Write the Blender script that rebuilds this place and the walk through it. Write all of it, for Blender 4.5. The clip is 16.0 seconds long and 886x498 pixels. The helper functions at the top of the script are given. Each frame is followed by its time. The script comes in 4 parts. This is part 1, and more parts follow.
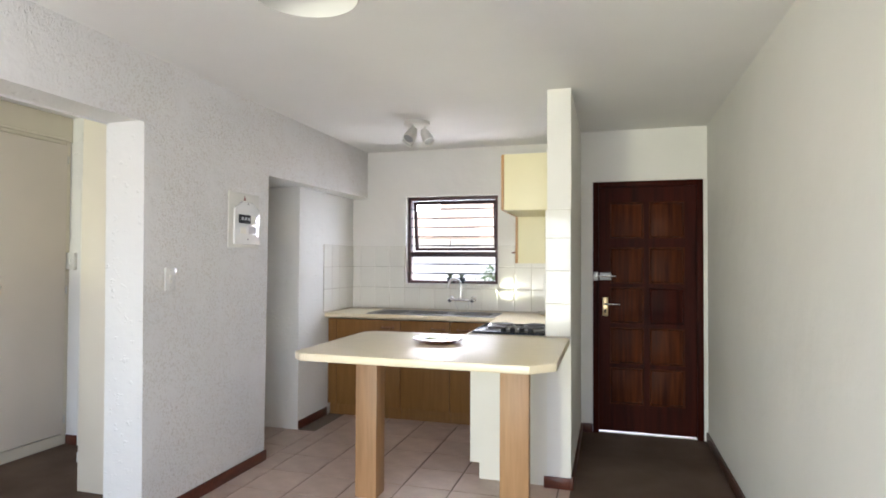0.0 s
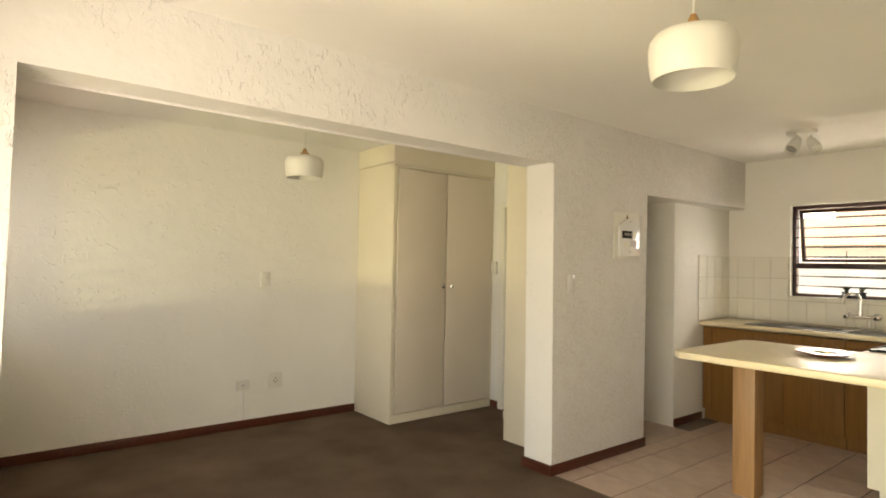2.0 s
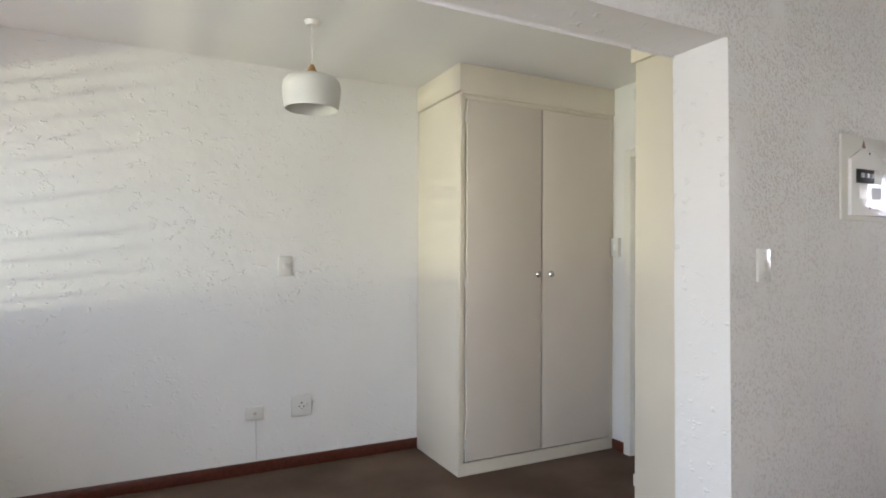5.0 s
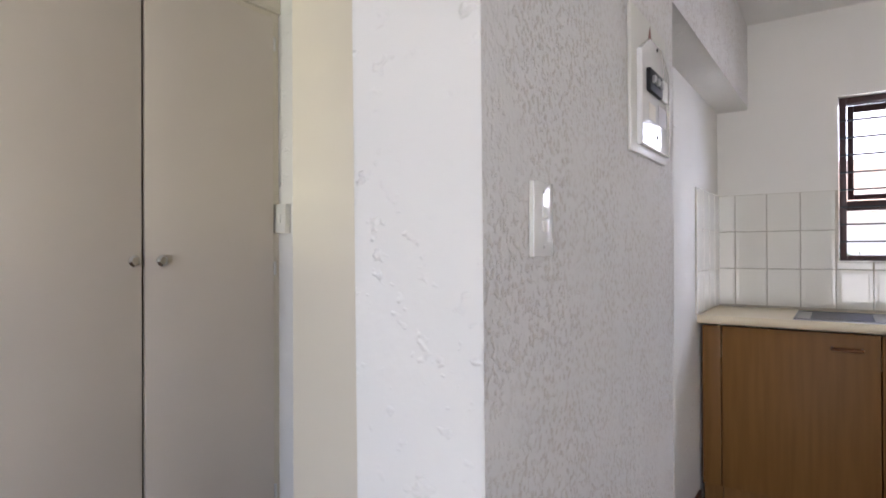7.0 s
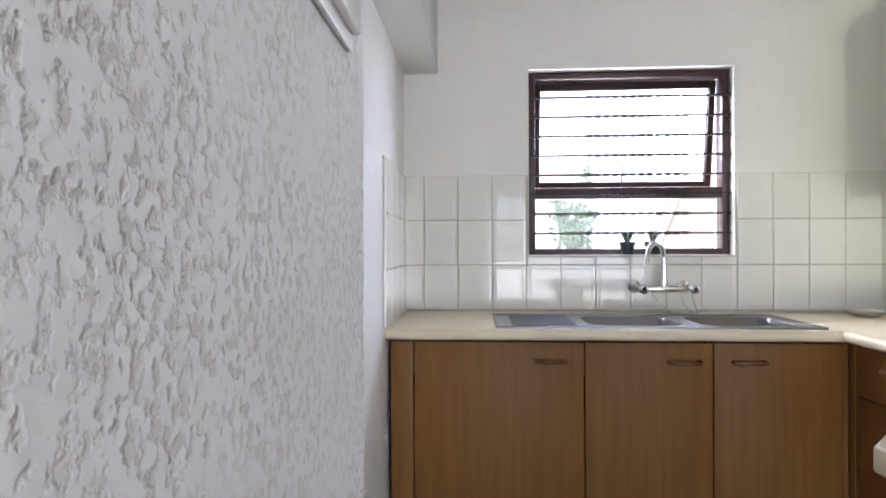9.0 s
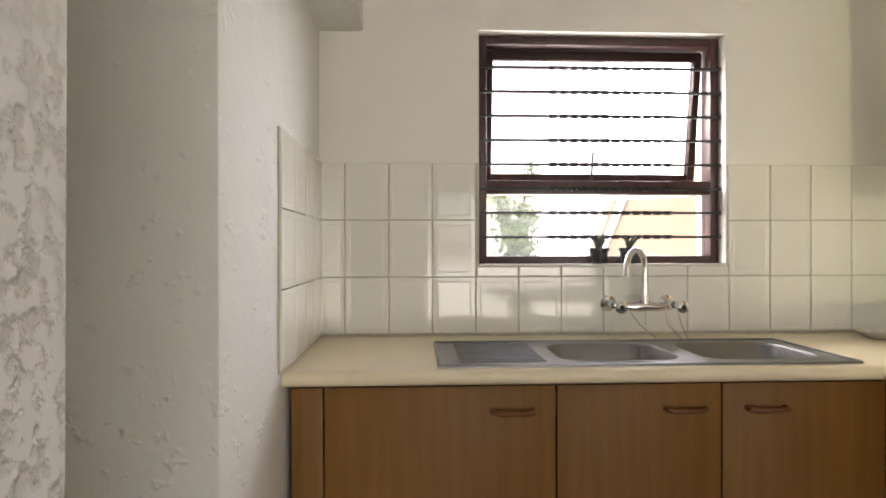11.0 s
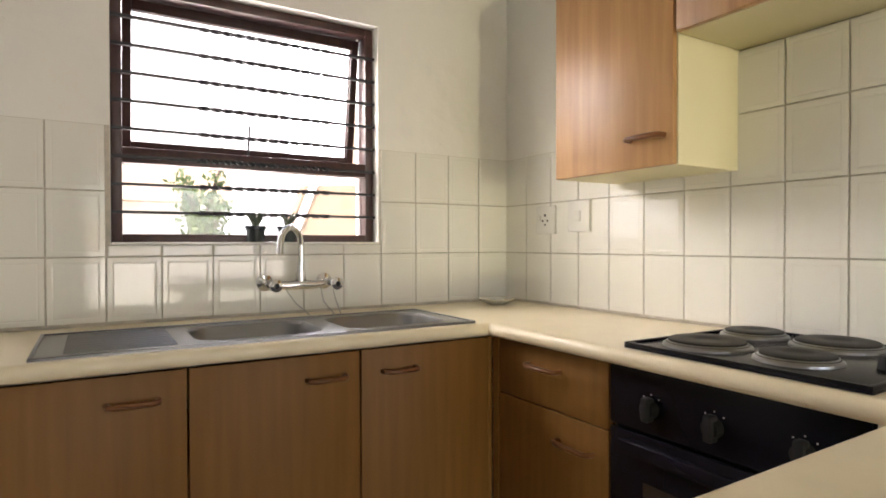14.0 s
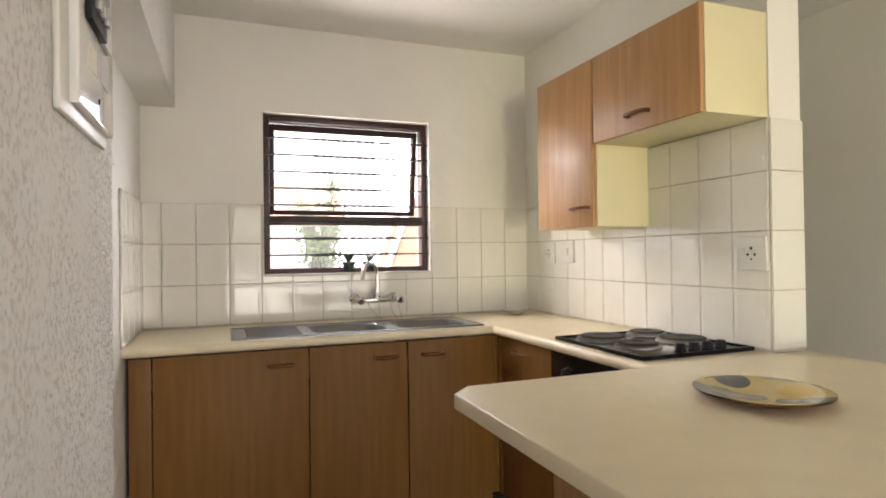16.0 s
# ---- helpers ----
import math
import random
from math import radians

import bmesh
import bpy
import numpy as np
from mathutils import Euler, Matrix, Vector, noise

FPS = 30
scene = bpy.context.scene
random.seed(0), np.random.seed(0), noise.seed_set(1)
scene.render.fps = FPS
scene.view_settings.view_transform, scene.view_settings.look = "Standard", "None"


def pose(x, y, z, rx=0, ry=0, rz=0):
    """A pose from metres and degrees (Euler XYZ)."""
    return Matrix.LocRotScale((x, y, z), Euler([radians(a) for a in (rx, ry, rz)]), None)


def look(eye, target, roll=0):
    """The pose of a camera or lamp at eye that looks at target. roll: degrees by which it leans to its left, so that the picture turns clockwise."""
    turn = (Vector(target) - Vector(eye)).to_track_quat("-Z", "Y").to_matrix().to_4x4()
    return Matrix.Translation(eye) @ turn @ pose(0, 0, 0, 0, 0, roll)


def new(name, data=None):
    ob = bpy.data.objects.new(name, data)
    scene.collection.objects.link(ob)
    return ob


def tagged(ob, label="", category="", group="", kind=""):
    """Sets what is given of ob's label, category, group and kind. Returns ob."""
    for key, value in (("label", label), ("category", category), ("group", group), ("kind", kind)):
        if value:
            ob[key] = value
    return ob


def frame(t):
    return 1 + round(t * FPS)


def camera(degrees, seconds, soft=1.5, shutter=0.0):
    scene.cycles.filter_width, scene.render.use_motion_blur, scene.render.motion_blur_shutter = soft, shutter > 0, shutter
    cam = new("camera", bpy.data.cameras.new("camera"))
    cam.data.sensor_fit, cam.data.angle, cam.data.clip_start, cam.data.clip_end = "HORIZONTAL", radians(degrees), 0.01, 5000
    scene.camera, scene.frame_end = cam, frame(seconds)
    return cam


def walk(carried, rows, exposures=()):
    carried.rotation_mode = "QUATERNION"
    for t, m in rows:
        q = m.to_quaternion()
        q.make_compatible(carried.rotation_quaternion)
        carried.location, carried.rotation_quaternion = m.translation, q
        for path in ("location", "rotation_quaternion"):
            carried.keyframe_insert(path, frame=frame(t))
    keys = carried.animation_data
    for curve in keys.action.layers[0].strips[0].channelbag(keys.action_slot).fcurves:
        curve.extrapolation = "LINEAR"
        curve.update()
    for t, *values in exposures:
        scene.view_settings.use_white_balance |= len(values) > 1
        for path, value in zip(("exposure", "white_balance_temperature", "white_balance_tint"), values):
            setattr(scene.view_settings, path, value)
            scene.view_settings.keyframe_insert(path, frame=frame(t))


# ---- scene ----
cam = camera(75.0, 16.0, 1.8)
# seconds, eye x y z, yaw, pitch, roll
PATH = [
    (0, 1.781, 0.934, 1.364, 16.13, 1.22, -0.28),
    (0.5, 1.956, 0.828, 1.348, 27.43, 1.65, -0.87),
    (1, 2.071, 0.652, 1.348, 35.30, 1.84, -1.07),
    (1.5, 2.074, 0.478, 1.359, 43.62, 1.69, -1.17),
    (2, 2.039, 0.355, 1.379, 51.24, 1.51, -1.15),
    (2.5, 2.071, 0.394, 1.359, 59.44, 1.68, -1.03),
    (3, 2.062, 0.527, 1.327, 65.70, 1.73, -1.06),
    (3.2, 1.998, 0.610, 1.310, 66.66, 1.54, -1.03),
    (5.3, 0.675, 1.684, 1.291, 61.11, 0.20, -0.20),
    (5.5, 0.563, 1.801, 1.290, 59.42, -0.09, -0.19),
    (6, 0.318, 2.002, 1.281, 52.67, -0.25, -0.14),
    (6.5, 0.062, 2.329, 1.236, 42.95, 0.11, -0.28),
    (7, -0.083, 2.635, 1.211, 34.57, 0.20, 0.21),
    (7.5, -0.265, 3.020, 1.203, 23.00, 0.00, 0.50),
    (8, -0.290, 3.260, 1.183, 12.60, -0.05, 0.40),
    (8.5, -0.307, 3.405, 1.178, 5.95, -0.15, 0.38),
    (8.7, -0.316, 3.463, 1.181, 4.58, -0.08, 0.30),
    (10.8, -0.329, 4.091, 1.210, -0.47, -0.24, 0.12),
    (11, -0.309, 4.116, 1.212, -2.62, -0.10, 0.10),
    (11.5, -0.239, 4.114, 1.214, -8.62, -0.14, 0.27),
    (12, -0.166, 4.108, 1.214, -13.17, -0.18, 0.39),
    (12.5, -0.115, 4.109, 1.208, -16.81, -0.14, 0.51),
    (13, -0.098, 4.131, 1.181, -20.97, -0.03, 0.48),
    (13.5, -0.129, 4.150, 1.159, -26.52, -0.42, 0.26),
    (14, -0.139, 4.121, 1.151, -31.30, -0.58, 0.11),
    (14.5, -0.170, 3.995, 1.169, -33.41, -0.58, 0.20),
    (15, -0.239, 3.734, 1.216, -32.08, -0.43, 0.54),
    (15.5, -0.232, 3.462, 1.248, -26.96, -0.15, 0.78),
    (16, -0.284, 3.098, 1.245, -20.86, 0.52, 0.77),
]
EXPOSURES = [(0, 2.02, 5950, 16), (0.9, 1.97, 5950, 16), (1.5, 1.76, 6350, 15), (2.0, 1.70, 8700, 12), (3.2, 1.63, 8800, 10), (5.3, 1.78, 5850, 18), (7.0, 1.72, 5900, 22), (7.5, 1.60, 6050, 24), (8.0, 1.84, 5650, 21), (8.7, 1.98, 5550, 19), (10.8, 1.73, 6850, 17), (14, 1.76, 6950, 17), (16, 1.80, 6950, 18)]
walk(cam, [(t, pose(x, y, z, 90 + pitch, roll, yaw)) for t, x, y, z, yaw, pitch, roll in PATH], EXPOSURES)

# ---- world and light ----
world = bpy.data.worlds.new("sky")
scene.world = world
world.use_nodes = True
wn = world.node_tree.nodes
sky = wn.new("ShaderNodeTexSky")
sky.sky_type, sky.sun_disc = "NISHITA", False
sky.sun_elevation, sky.sun_rotation = radians(63), radians(213)
world.node_tree.links.new(sky.outputs[0], wn["Background"].inputs[0])
wn["Background"].inputs[1].default_value = 0.15


def lamp(name, kind, m, energy, color, size=None):
    data = bpy.data.lights.new(name, kind)
    data.energy, data.color = energy, color
    if kind == "AREA":
        data.shape, data.size, data.size_y = "RECTANGLE", *size
    ob = new(name, data)
    ob.matrix_world = m
    return ob


sun = lamp("sun", "SUN", look((0, 0, 0), (0.25, 0.38, -0.89)), 4.0, (1.0, 0.95, 0.88))
sun.data.angle = radians(0.5)
# area lamps added at the openings stand in for the warm light that the sunlit patio and lawn throw upwards, and for the
# cooler sky light down
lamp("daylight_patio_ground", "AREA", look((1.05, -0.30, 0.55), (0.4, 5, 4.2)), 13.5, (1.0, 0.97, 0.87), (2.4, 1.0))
lamp("daylight_patio_sky", "AREA", look((1.20, -0.30, 1.50), (-0.6, 3.6, 0.9)), 5.2, (0.88, 0.93, 1.0), (1.6, 0.95))
# area lamp added in place of the sunlit strip of garden beyond the eave, shining flat through the bedroom window's bars
lamp("daylight_garden_strip", "AREA", look((-0.95, -4.0, 0.62), (-2.2, 1.0, 1.2)), 50, (0.98, 1.0, 0.60), (0.45, 0.14))
# added lamp in the bedroom window for cool sky light
lamp("daylight_bedroom_sky", "AREA", look((-1.6, 0.02, 1.6), (-1.7, 5, 0.1)), 3.9, (0.88, 0.93, 1.0), (1.3, 0.8))
# unseen lamps added outside the kitchen window brighten cabinets, pier wall and ceiling
lamp("daylight_kitchen_window", "AREA", look((-0.75, 7.2, 2.45), (1.05, 5.2, 1.45)), 54, (1.0, 0.98, 0.95), (1.6, 1.0))
lamp("daylight_kitchen_east_sky", "AREA", look((1.45, 7.2, 2.0), (-0.5, 4.0, 1.2)), 21, (0.84, 0.90, 1.0), (1.4, 1.0))
lamp("daylight_kitchen_ground", "AREA", look((0.1, 7.3, 0.55), (0.45, 4.6, 2.4)), 20, (1.0, 0.97, 0.93), (1.6, 0.7))


# ---- materials ----
def material(name, color, rough=0.6, metal=0.0, vary=0.06, scale=6.0, bump=0.0, bump_scale=60.0, bump_dist=0.002, stretch=(1, 1, 1), second=None, coat=0.0, spec=None):
    mat = bpy.data.materials.new(name)
    mat.use_nodes = True
    nt = mat.node_tree
    n, l = nt.nodes, nt.links
    b = n["Principled BSDF"]
    b.inputs["Roughness"].default_value, b.inputs["Metallic"].default_value = rough, metal
    b.inputs["Coat Weight"].default_value = coat
    b.inputs["Coat Roughness"].default_value = 0.08
    if spec is not None:
        b.inputs["Specular IOR Level"].default_value = spec
    tc = n.new("ShaderNodeTexCoord")
    mp = n.new("ShaderNodeMapping")
    mp.inputs["Scale"].default_value = stretch
    l.new(tc.outputs["Object"], mp.inputs["Vector"])
    noise_a = n.new("ShaderNodeTexNoise")
    noise_a.inputs["Scale"].default_value, noise_a.inputs["Detail"].default_value = scale, 6
    l.new(mp.outputs[0], noise_a.inputs["Vector"])
    ramp = n.new("ShaderNodeValToRGB")
    other = second or tuple(c * (1 - 2 * vary) for c in color)
    ramp.color_ramp.elements[0].position, ramp.color_ramp.elements[1].position = 0.3, 0.7
    ramp.color_ramp.elements[0].color, ramp.color_ramp.elements[1].color = (*other, 1), (*color, 1)
    l.new(noise_a.outputs["Fac"], ramp.inputs[0])
    l.new(ramp.outputs[0], b.inputs["Base Color"])
    if bump:
        noise_b = n.new("ShaderNodeTexNoise")
        noise_b.inputs["Scale"].default_value, noise_b.inputs["Detail"].default_value = bump_scale, 5
        l.new(mp.outputs[0], noise_b.inputs["Vector"])
        bp = n.new("ShaderNodeBump")
        bp.inputs["Strength"].default_value, bp.inputs["Distance"].default_value = bump, bump_dist
        l.new(noise_b.outputs["Fac"], bp.inputs["Height"])
        l.new(bp.outputs[0], b.inputs["Normal"])
    return mat


def plaster(name, color, flecks, strength, stretch=(1, 1, 1), scale=38.0, soft=0.08, detail=3, even=0.0):
    """Rough trowelled plaster: broad waves with pits and ridges on them."""
    mat = material(name, color, 0.75, vary=0.02, scale=2.5, spec=0.25)
    nt = mat.node_tree
    n, l = nt.nodes, nt.links
    b = n["Principled BSDF"]
    tc = n.new("ShaderNodeTexCoord")
    mp = n.new("ShaderNodeMapping")
    mp.inputs["Scale"].default_value = stretch
    l.new(tc.outputs["Object"], mp.inputs["Vector"])
    pits = n.new("ShaderNodeTexNoise")
    pits.inputs["Scale"].default_value, pits.inputs["Detail"].default_value = scale, detail
    pits.inputs["Roughness"].default_value = 0.6
    l.new(mp.outputs[0], pits.inputs["Vector"])
    cut = n.new("ShaderNodeMapRange")
    cut.inputs["From Min"].default_value, cut.inputs["From Max"].default_value = flecks, flecks + soft
    cut.interpolation_type = "SMOOTHSTEP"
    l.new(pits.outputs["Fac"], cut.inputs["Value"])
    waves = n.new("ShaderNodeTexNoise")
    waves.inputs["Scale"].default_value, waves.inputs["Detail"].default_value = 7, 4
    l.new(tc.outputs["Object"], waves.inputs["Vector"])
    patch = n.new("ShaderNodeTexNoise")
    patch.inputs["Scale"].default_value = 3.0
    l.new(tc.outputs["Object"], patch.inputs["Vector"])
    mul = n.new("ShaderNodeMath")
    mul.operation = "MULTIPLY"
    l.new(cut.outputs[0], mul.inputs[0])
    lift = n.new("ShaderNodeMapRange")
    lift.inputs["From Min"].default_value, lift.inputs["From Max"].default_value = 0.35, 0.65
    lift.inputs["To Min"].default_value, lift.inputs["To Max"].default_value = even, 1.0
    l.new(patch.outputs["Fac"], lift.inputs["Value"])
    l.new(lift.outputs[0], mul.inputs[1])
    b1 = n.new("ShaderNodeBump")
    b1.inputs["Strength"].default_value, b1.inputs["Distance"].default_value = strength, 0.006
    l.new(mul.outputs[0], b1.inputs["Height"])
    b2 = n.new("ShaderNodeBump")
    b2.inputs["Strength"].default_value, b2.inputs["Distance"].default_value = 0.5, 0.012
    l.new(waves.outputs["Fac"], b2.inputs["Height"])
    l.new(b1.outputs[0], b2.inputs["Normal"])
    l.new(b2.outputs[0], b.inputs["Normal"])
    return mat


def rough_cast(name, color):
    """Plaster thickly ridged by the patio and finely pitted, darker and browner in the pits, towards the kitchen."""
    mat = material(name, color, 0.75, vary=0.02, scale=2.5, spec=0.25)
    n, l = mat.node_tree.nodes, mat.node_tree.links
    b = n["Principled BSDF"]
    tc = n.new("ShaderNodeTexCoord")

    def noise(scale, detail, stretch, lo, hi, top=1.0):
        mp = n.new("ShaderNodeMapping")
        mp.inputs["Scale"].default_value = stretch
        l.new(tc.outputs["Object"], mp.inputs["Vector"])
        t = n.new("ShaderNodeTexNoise")
        t.inputs["Scale"].default_value, t.inputs["Detail"].default_value = scale, detail
        l.new(mp.outputs[0], t.inputs["Vector"])
        r = n.new("ShaderNodeMapRange")
        r.interpolation_type = "SMOOTHSTEP"
        r.inputs["From Min"].default_value, r.inputs["From Max"].default_value = lo, hi
        r.inputs["To Max"].default_value = top
        l.new(t.outputs["Fac"], r.inputs["Value"])
        return r.outputs[0]

    def blend(fac, a, c):
        m = n.new("ShaderNodeMix")
        l.new(fac, m.inputs["Factor"])
        for value, name_in in ((a, "A"), (c, "B")):
            if isinstance(value, float):
                m.inputs[name_in].default_value = value
            else:
                l.new(value, m.inputs[name_in])
        return m.outputs["Result"]

    ridges = blend(noise(3.2, 2, (1, 1, 1), 0.44, 0.64), 0.0, noise(36, 2, (1, 1.1, 0.7), 0.55, 0.64, 1.6))
    pits = blend(noise(4.0, 2, (1, 1, 1), 0.25, 0.55), 1.0, noise(96, 3, (1, 1.05, 0.9), 0.33, 0.53))
    sep = n.new("ShaderNodeSeparateXYZ")
    l.new(tc.outputs["Object"], sep.inputs[0])
    far = n.new("ShaderNodeMapRange")
    far.inputs["From Min"].default_value, far.inputs["From Max"].default_value = 2.5, 3.3
    l.new(sep.outputs["Y"], far.inputs["Value"])
    height = blend(far.outputs[0], ridges, pits)
    b1 = n.new("ShaderNodeBump")
    b1.inputs["Strength"].default_value, b1.inputs["Distance"].default_value = 0.62, 0.006
    l.new(height, b1.inputs["Height"])
    b2 = n.new("ShaderNodeBump")
    b2.inputs["Strength"].default_value, b2.inputs["Distance"].default_value = 0.5, 0.010
    l.new(noise(9, 4, (1, 1, 1), 0.2, 0.8), b2.inputs["Height"])
    l.new(b1.outputs[0], b2.inputs["Normal"])
    l.new(b2.outputs[0], b.inputs["Normal"])
    pit_tone = n.new("ShaderNodeMix")
    pit_tone.data_type = "RGBA"
    pit_tone.inputs["A"].default_value = (0.64, 0.61, 0.575, 1)
    l.new(blend(far.outputs[0], 1.0, pits), pit_tone.inputs["Factor"])
    l.new(b.inputs["Base Color"].links[0].from_socket, pit_tone.inputs["B"])
    l.new(pit_tone.outputs["Result"], b.inputs["Base Color"])
    return mat


def wood(name, light, dark, rough=0.4, axis=2, coat=0.0, grain=60.0):
    s = [grain] * 3
    s[axis] = grain * 0.06
    return material(name, light, rough, vary=0.1, scale=3.0, bump=0.15, bump_scale=9, bump_dist=0.001, stretch=[v / 4 for v in s], second=dark, coat=coat)


def piece_variation(mat, amount):
    """A small difference of brightness from piece to piece."""
    nt = mat.node_tree
    n, l = nt.nodes, nt.links
    info = n.new("ShaderNodeObjectInfo")
    mr = n.new("ShaderNodeMapRange")
    mr.inputs["To Min"].default_value, mr.inputs["To Max"].default_value = 1 - amount, 1 + amount * 0.3
    l.new(info.outputs["Random"], mr.inputs["Value"])
    hsv = n.new("ShaderNodeHueSaturation")
    l.new(mr.outputs[0], hsv.inputs["Value"])
    b = n["Principled BSDF"]
    l.new(b.inputs["Base Color"].links[0].from_socket, hsv.inputs["Color"])
    l.new(hsv.outputs[0], b.inputs["Base Color"])
    return mat


WHITE = (0.80, 0.79, 0.75)
M_BED = plaster("white plaster trowelled", WHITE, 0.60, 0.55, (1, 0.7, 1.0), 34, 0.07, 2, 0.25)
M_PIER = rough_cast("white plaster pitted and ridged", (0.77, 0.76, 0.75))
M_PIER_END = plaster("white plaster smooth with chips", WHITE, 0.59, 0.7, (1, 0.8, 1.2), 24, 0.14, 2, 0.0)
M_SMOOTH = plaster("white wall paint", (0.80, 0.785, 0.735), 0.66, 0.3, (1, 1, 1), 30, 0.06, 3, 0.0)
M_CEIL = material("ceiling paint", (0.80, 0.79, 0.76), 0.85, vary=0.02, scale=2, bump=0.25, bump_scale=40, spec=0.2)
M_CARPET = material("brown carpet", (0.185, 0.130, 0.095), 0.95, scale=2.2, bump=0.9, bump_scale=420, bump_dist=0.006, second=(0.105, 0.074, 0.056), spec=0.1)
M_CREAM = material("cream melamine", (0.74, 0.68, 0.55), 0.45, vary=0.02, scale=3, bump=0.05, bump_scale=120)
M_CREAM_DOOR = material("cream melamine door", (0.68, 0.61, 0.52), 0.5, vary=0.02, scale=3, bump=0.05, bump_scale=120)
M_WHITE_PANEL = material("white melamine", (0.78, 0.76, 0.68), 0.4, vary=0.02, scale=4)
M_TOP = material("cream laminate worktop", (0.80, 0.70, 0.50), 0.32, vary=0.03, scale=14, bump=0.08, bump_scale=300, bump_dist=0.0005)
# same oak twice: shade coloured into the base cabinets, light into the wall ones
M_OAK_SHADED = wood("oak cabinet wood shaded", (0.235, 0.112, 0.030), (0.195, 0.089, 0.022), 0.5)
M_OAK_LIT = wood("oak wall cabinet wood lit", (0.50, 0.285, 0.115), (0.39, 0.20, 0.078), 0.4)
M_LEG = wood("oak table leg", (0.46, 0.27, 0.13), (0.36, 0.2, 0.09), 0.45)
M_HANDLE = wood("varnished handle wood", (0.19, 0.072, 0.024), (0.12, 0.045, 0.016), 0.3, axis=0)
M_SKIRT = wood("red mahogany skirting", (0.11, 0.028, 0.014), (0.06, 0.016, 0.009), 0.35, axis=0)
M_DOOR = wood("dark mahogany", (0.050, 0.008, 0.004), (0.020, 0.004, 0.003), 0.5, grain=34)
M_DOOR_PANEL = wood("mahogany panel", (0.105, 0.028, 0.008), (0.03, 0.007, 0.0035), 0.45, grain=44)
M_OAK_SHADED.node_tree.nodes["Principled BSDF"].inputs["Specular IOR Level"].default_value = 0.25
for dark_wood in (M_DOOR, M_DOOR_PANEL):
    dark_wood.node_tree.nodes["Principled BSDF"].inputs["Specular IOR Level"].default_value = 0.07
M_FRAME = wood("dark window frame wood", (0.042, 0.016, 0.013), (0.024, 0.010, 0.010), 0.45)
M_FRAME_RED = wood("red brown window frame wood", (0.062, 0.022, 0.018), (0.036, 0.014, 0.014), 0.4)
M_FRAME.node_tree.nodes["Principled BSDF"].inputs["Specular IOR Level"].default_value = 0.2
M_BAR = material("dark steel bar", (0.03, 0.03, 0.035), 0.5, 0.3)
M_TILE = piece_variation(material("glazed ivory wall tile", (0.80, 0.785, 0.72), 0.08, vary=0.01, scale=5, bump=0.04, bump_scale=18, coat=0.3), 0.04)
M_GROUT = material("grey brown grout", (0.62, 0.57, 0.48), 0.9, vary=0.15, scale=30)
M_FLOORGROUT = material("dark floor grout", (0.20, 0.16, 0.13), 0.9, vary=0.15, scale=30)
M_FLOORTILE = piece_variation(material("terracotta pink floor tile", (0.56, 0.43, 0.35), 0.4, scale=9, bump=0.1, bump_scale=30, second=(0.46, 0.34, 0.27)), 0.1)
M_STEEL = material("brushed stainless steel", (0.27, 0.27, 0.28), 0.30, 1.0, vary=0.05, scale=40, stretch=(0.1, 1, 1))
M_CHROME = material("chrome", (0.78, 0.78, 0.78), 0.08, 1.0, vary=0.01)
M_BLACK_GLASS = material("black enamel", (0.007, 0.007, 0.012), 0.2, vary=0.1, spec=0.2)
M_PLATE_IRON = material("black cast hotplate", (0.022, 0.021, 0.021), 0.55, vary=0.15, scale=30, bump=0.1, bump_scale=150, spec=0.25)
M_OVENGLASS = material("dark oven glass", (0.035, 0.028, 0.024), 0.06, vary=0.1)
M_WHITE_PLASTIC = material("white plastic", (0.69, 0.68, 0.63), 0.35, vary=0.02)
M_BLACK_PLASTIC = material("black plastic", (0.02, 0.02, 0.022), 0.5, vary=0.1, spec=0.2)
M_LAMP = material("white enamel lamp", (0.66, 0.65, 0.60), 0.35, vary=0.02)
M_LAMPWOOD = wood("pale turned wood", (0.42, 0.23, 0.09), (0.32, 0.16, 0.06), 0.5)
M_BRASS = material("worn brass", (0.62, 0.5, 0.28), 0.3, 1.0, vary=0.1, scale=30)
M_GREY_METAL = material("grey metal", (0.45, 0.45, 0.44), 0.35, 0.9, vary=0.05)
M_GREYLABEL = material("grey label", (0.5, 0.48, 0.5), 0.5)
M_REDLABEL = material("brown red label", (0.22, 0.08, 0.06), 0.5)
M_POT = material("dark glazed pot", (0.035, 0.045, 0.05), 0.25, vary=0.1)
M_LEAF = material("green leaf", (0.12, 0.165, 0.06), 0.6, scale=12, second=(0.06, 0.11, 0.03))
M_SUCC = material("succulent leaf", (0.05, 0.075, 0.04), 0.5, vary=0.1)
M_BARK = material("bark", (0.14, 0.10, 0.07), 0.9, vary=0.2, scale=20)
M_GROUND = material("pale paving sand", (0.50, 0.46, 0.40), 0.9, vary=0.08, scale=1.5, bump=0.3, bump_scale=30)
M_LAWN = material("lawn", (0.11, 0.17, 0.04), 0.9, scale=6, second=(0.07, 0.12, 0.03), bump=0.6, bump_scale=200)
M_YELLOW = plaster("yellow outside plaster", (0.66, 0.52, 0.24), 0.5, 0.4)
M_TAN = material("tan roof sheeting", (0.50, 0.36, 0.25), 0.7, vary=0.08, scale=4)
M_YCREAM = material("yellowed cream melamine", (0.74, 0.68, 0.44), 0.45, vary=0.02, scale=3)
M_BRICK = piece_variation(material("red clay paver", (0.42, 0.17, 0.10), 0.8, scale=20, second=(0.33, 0.12, 0.07)), 0.15)
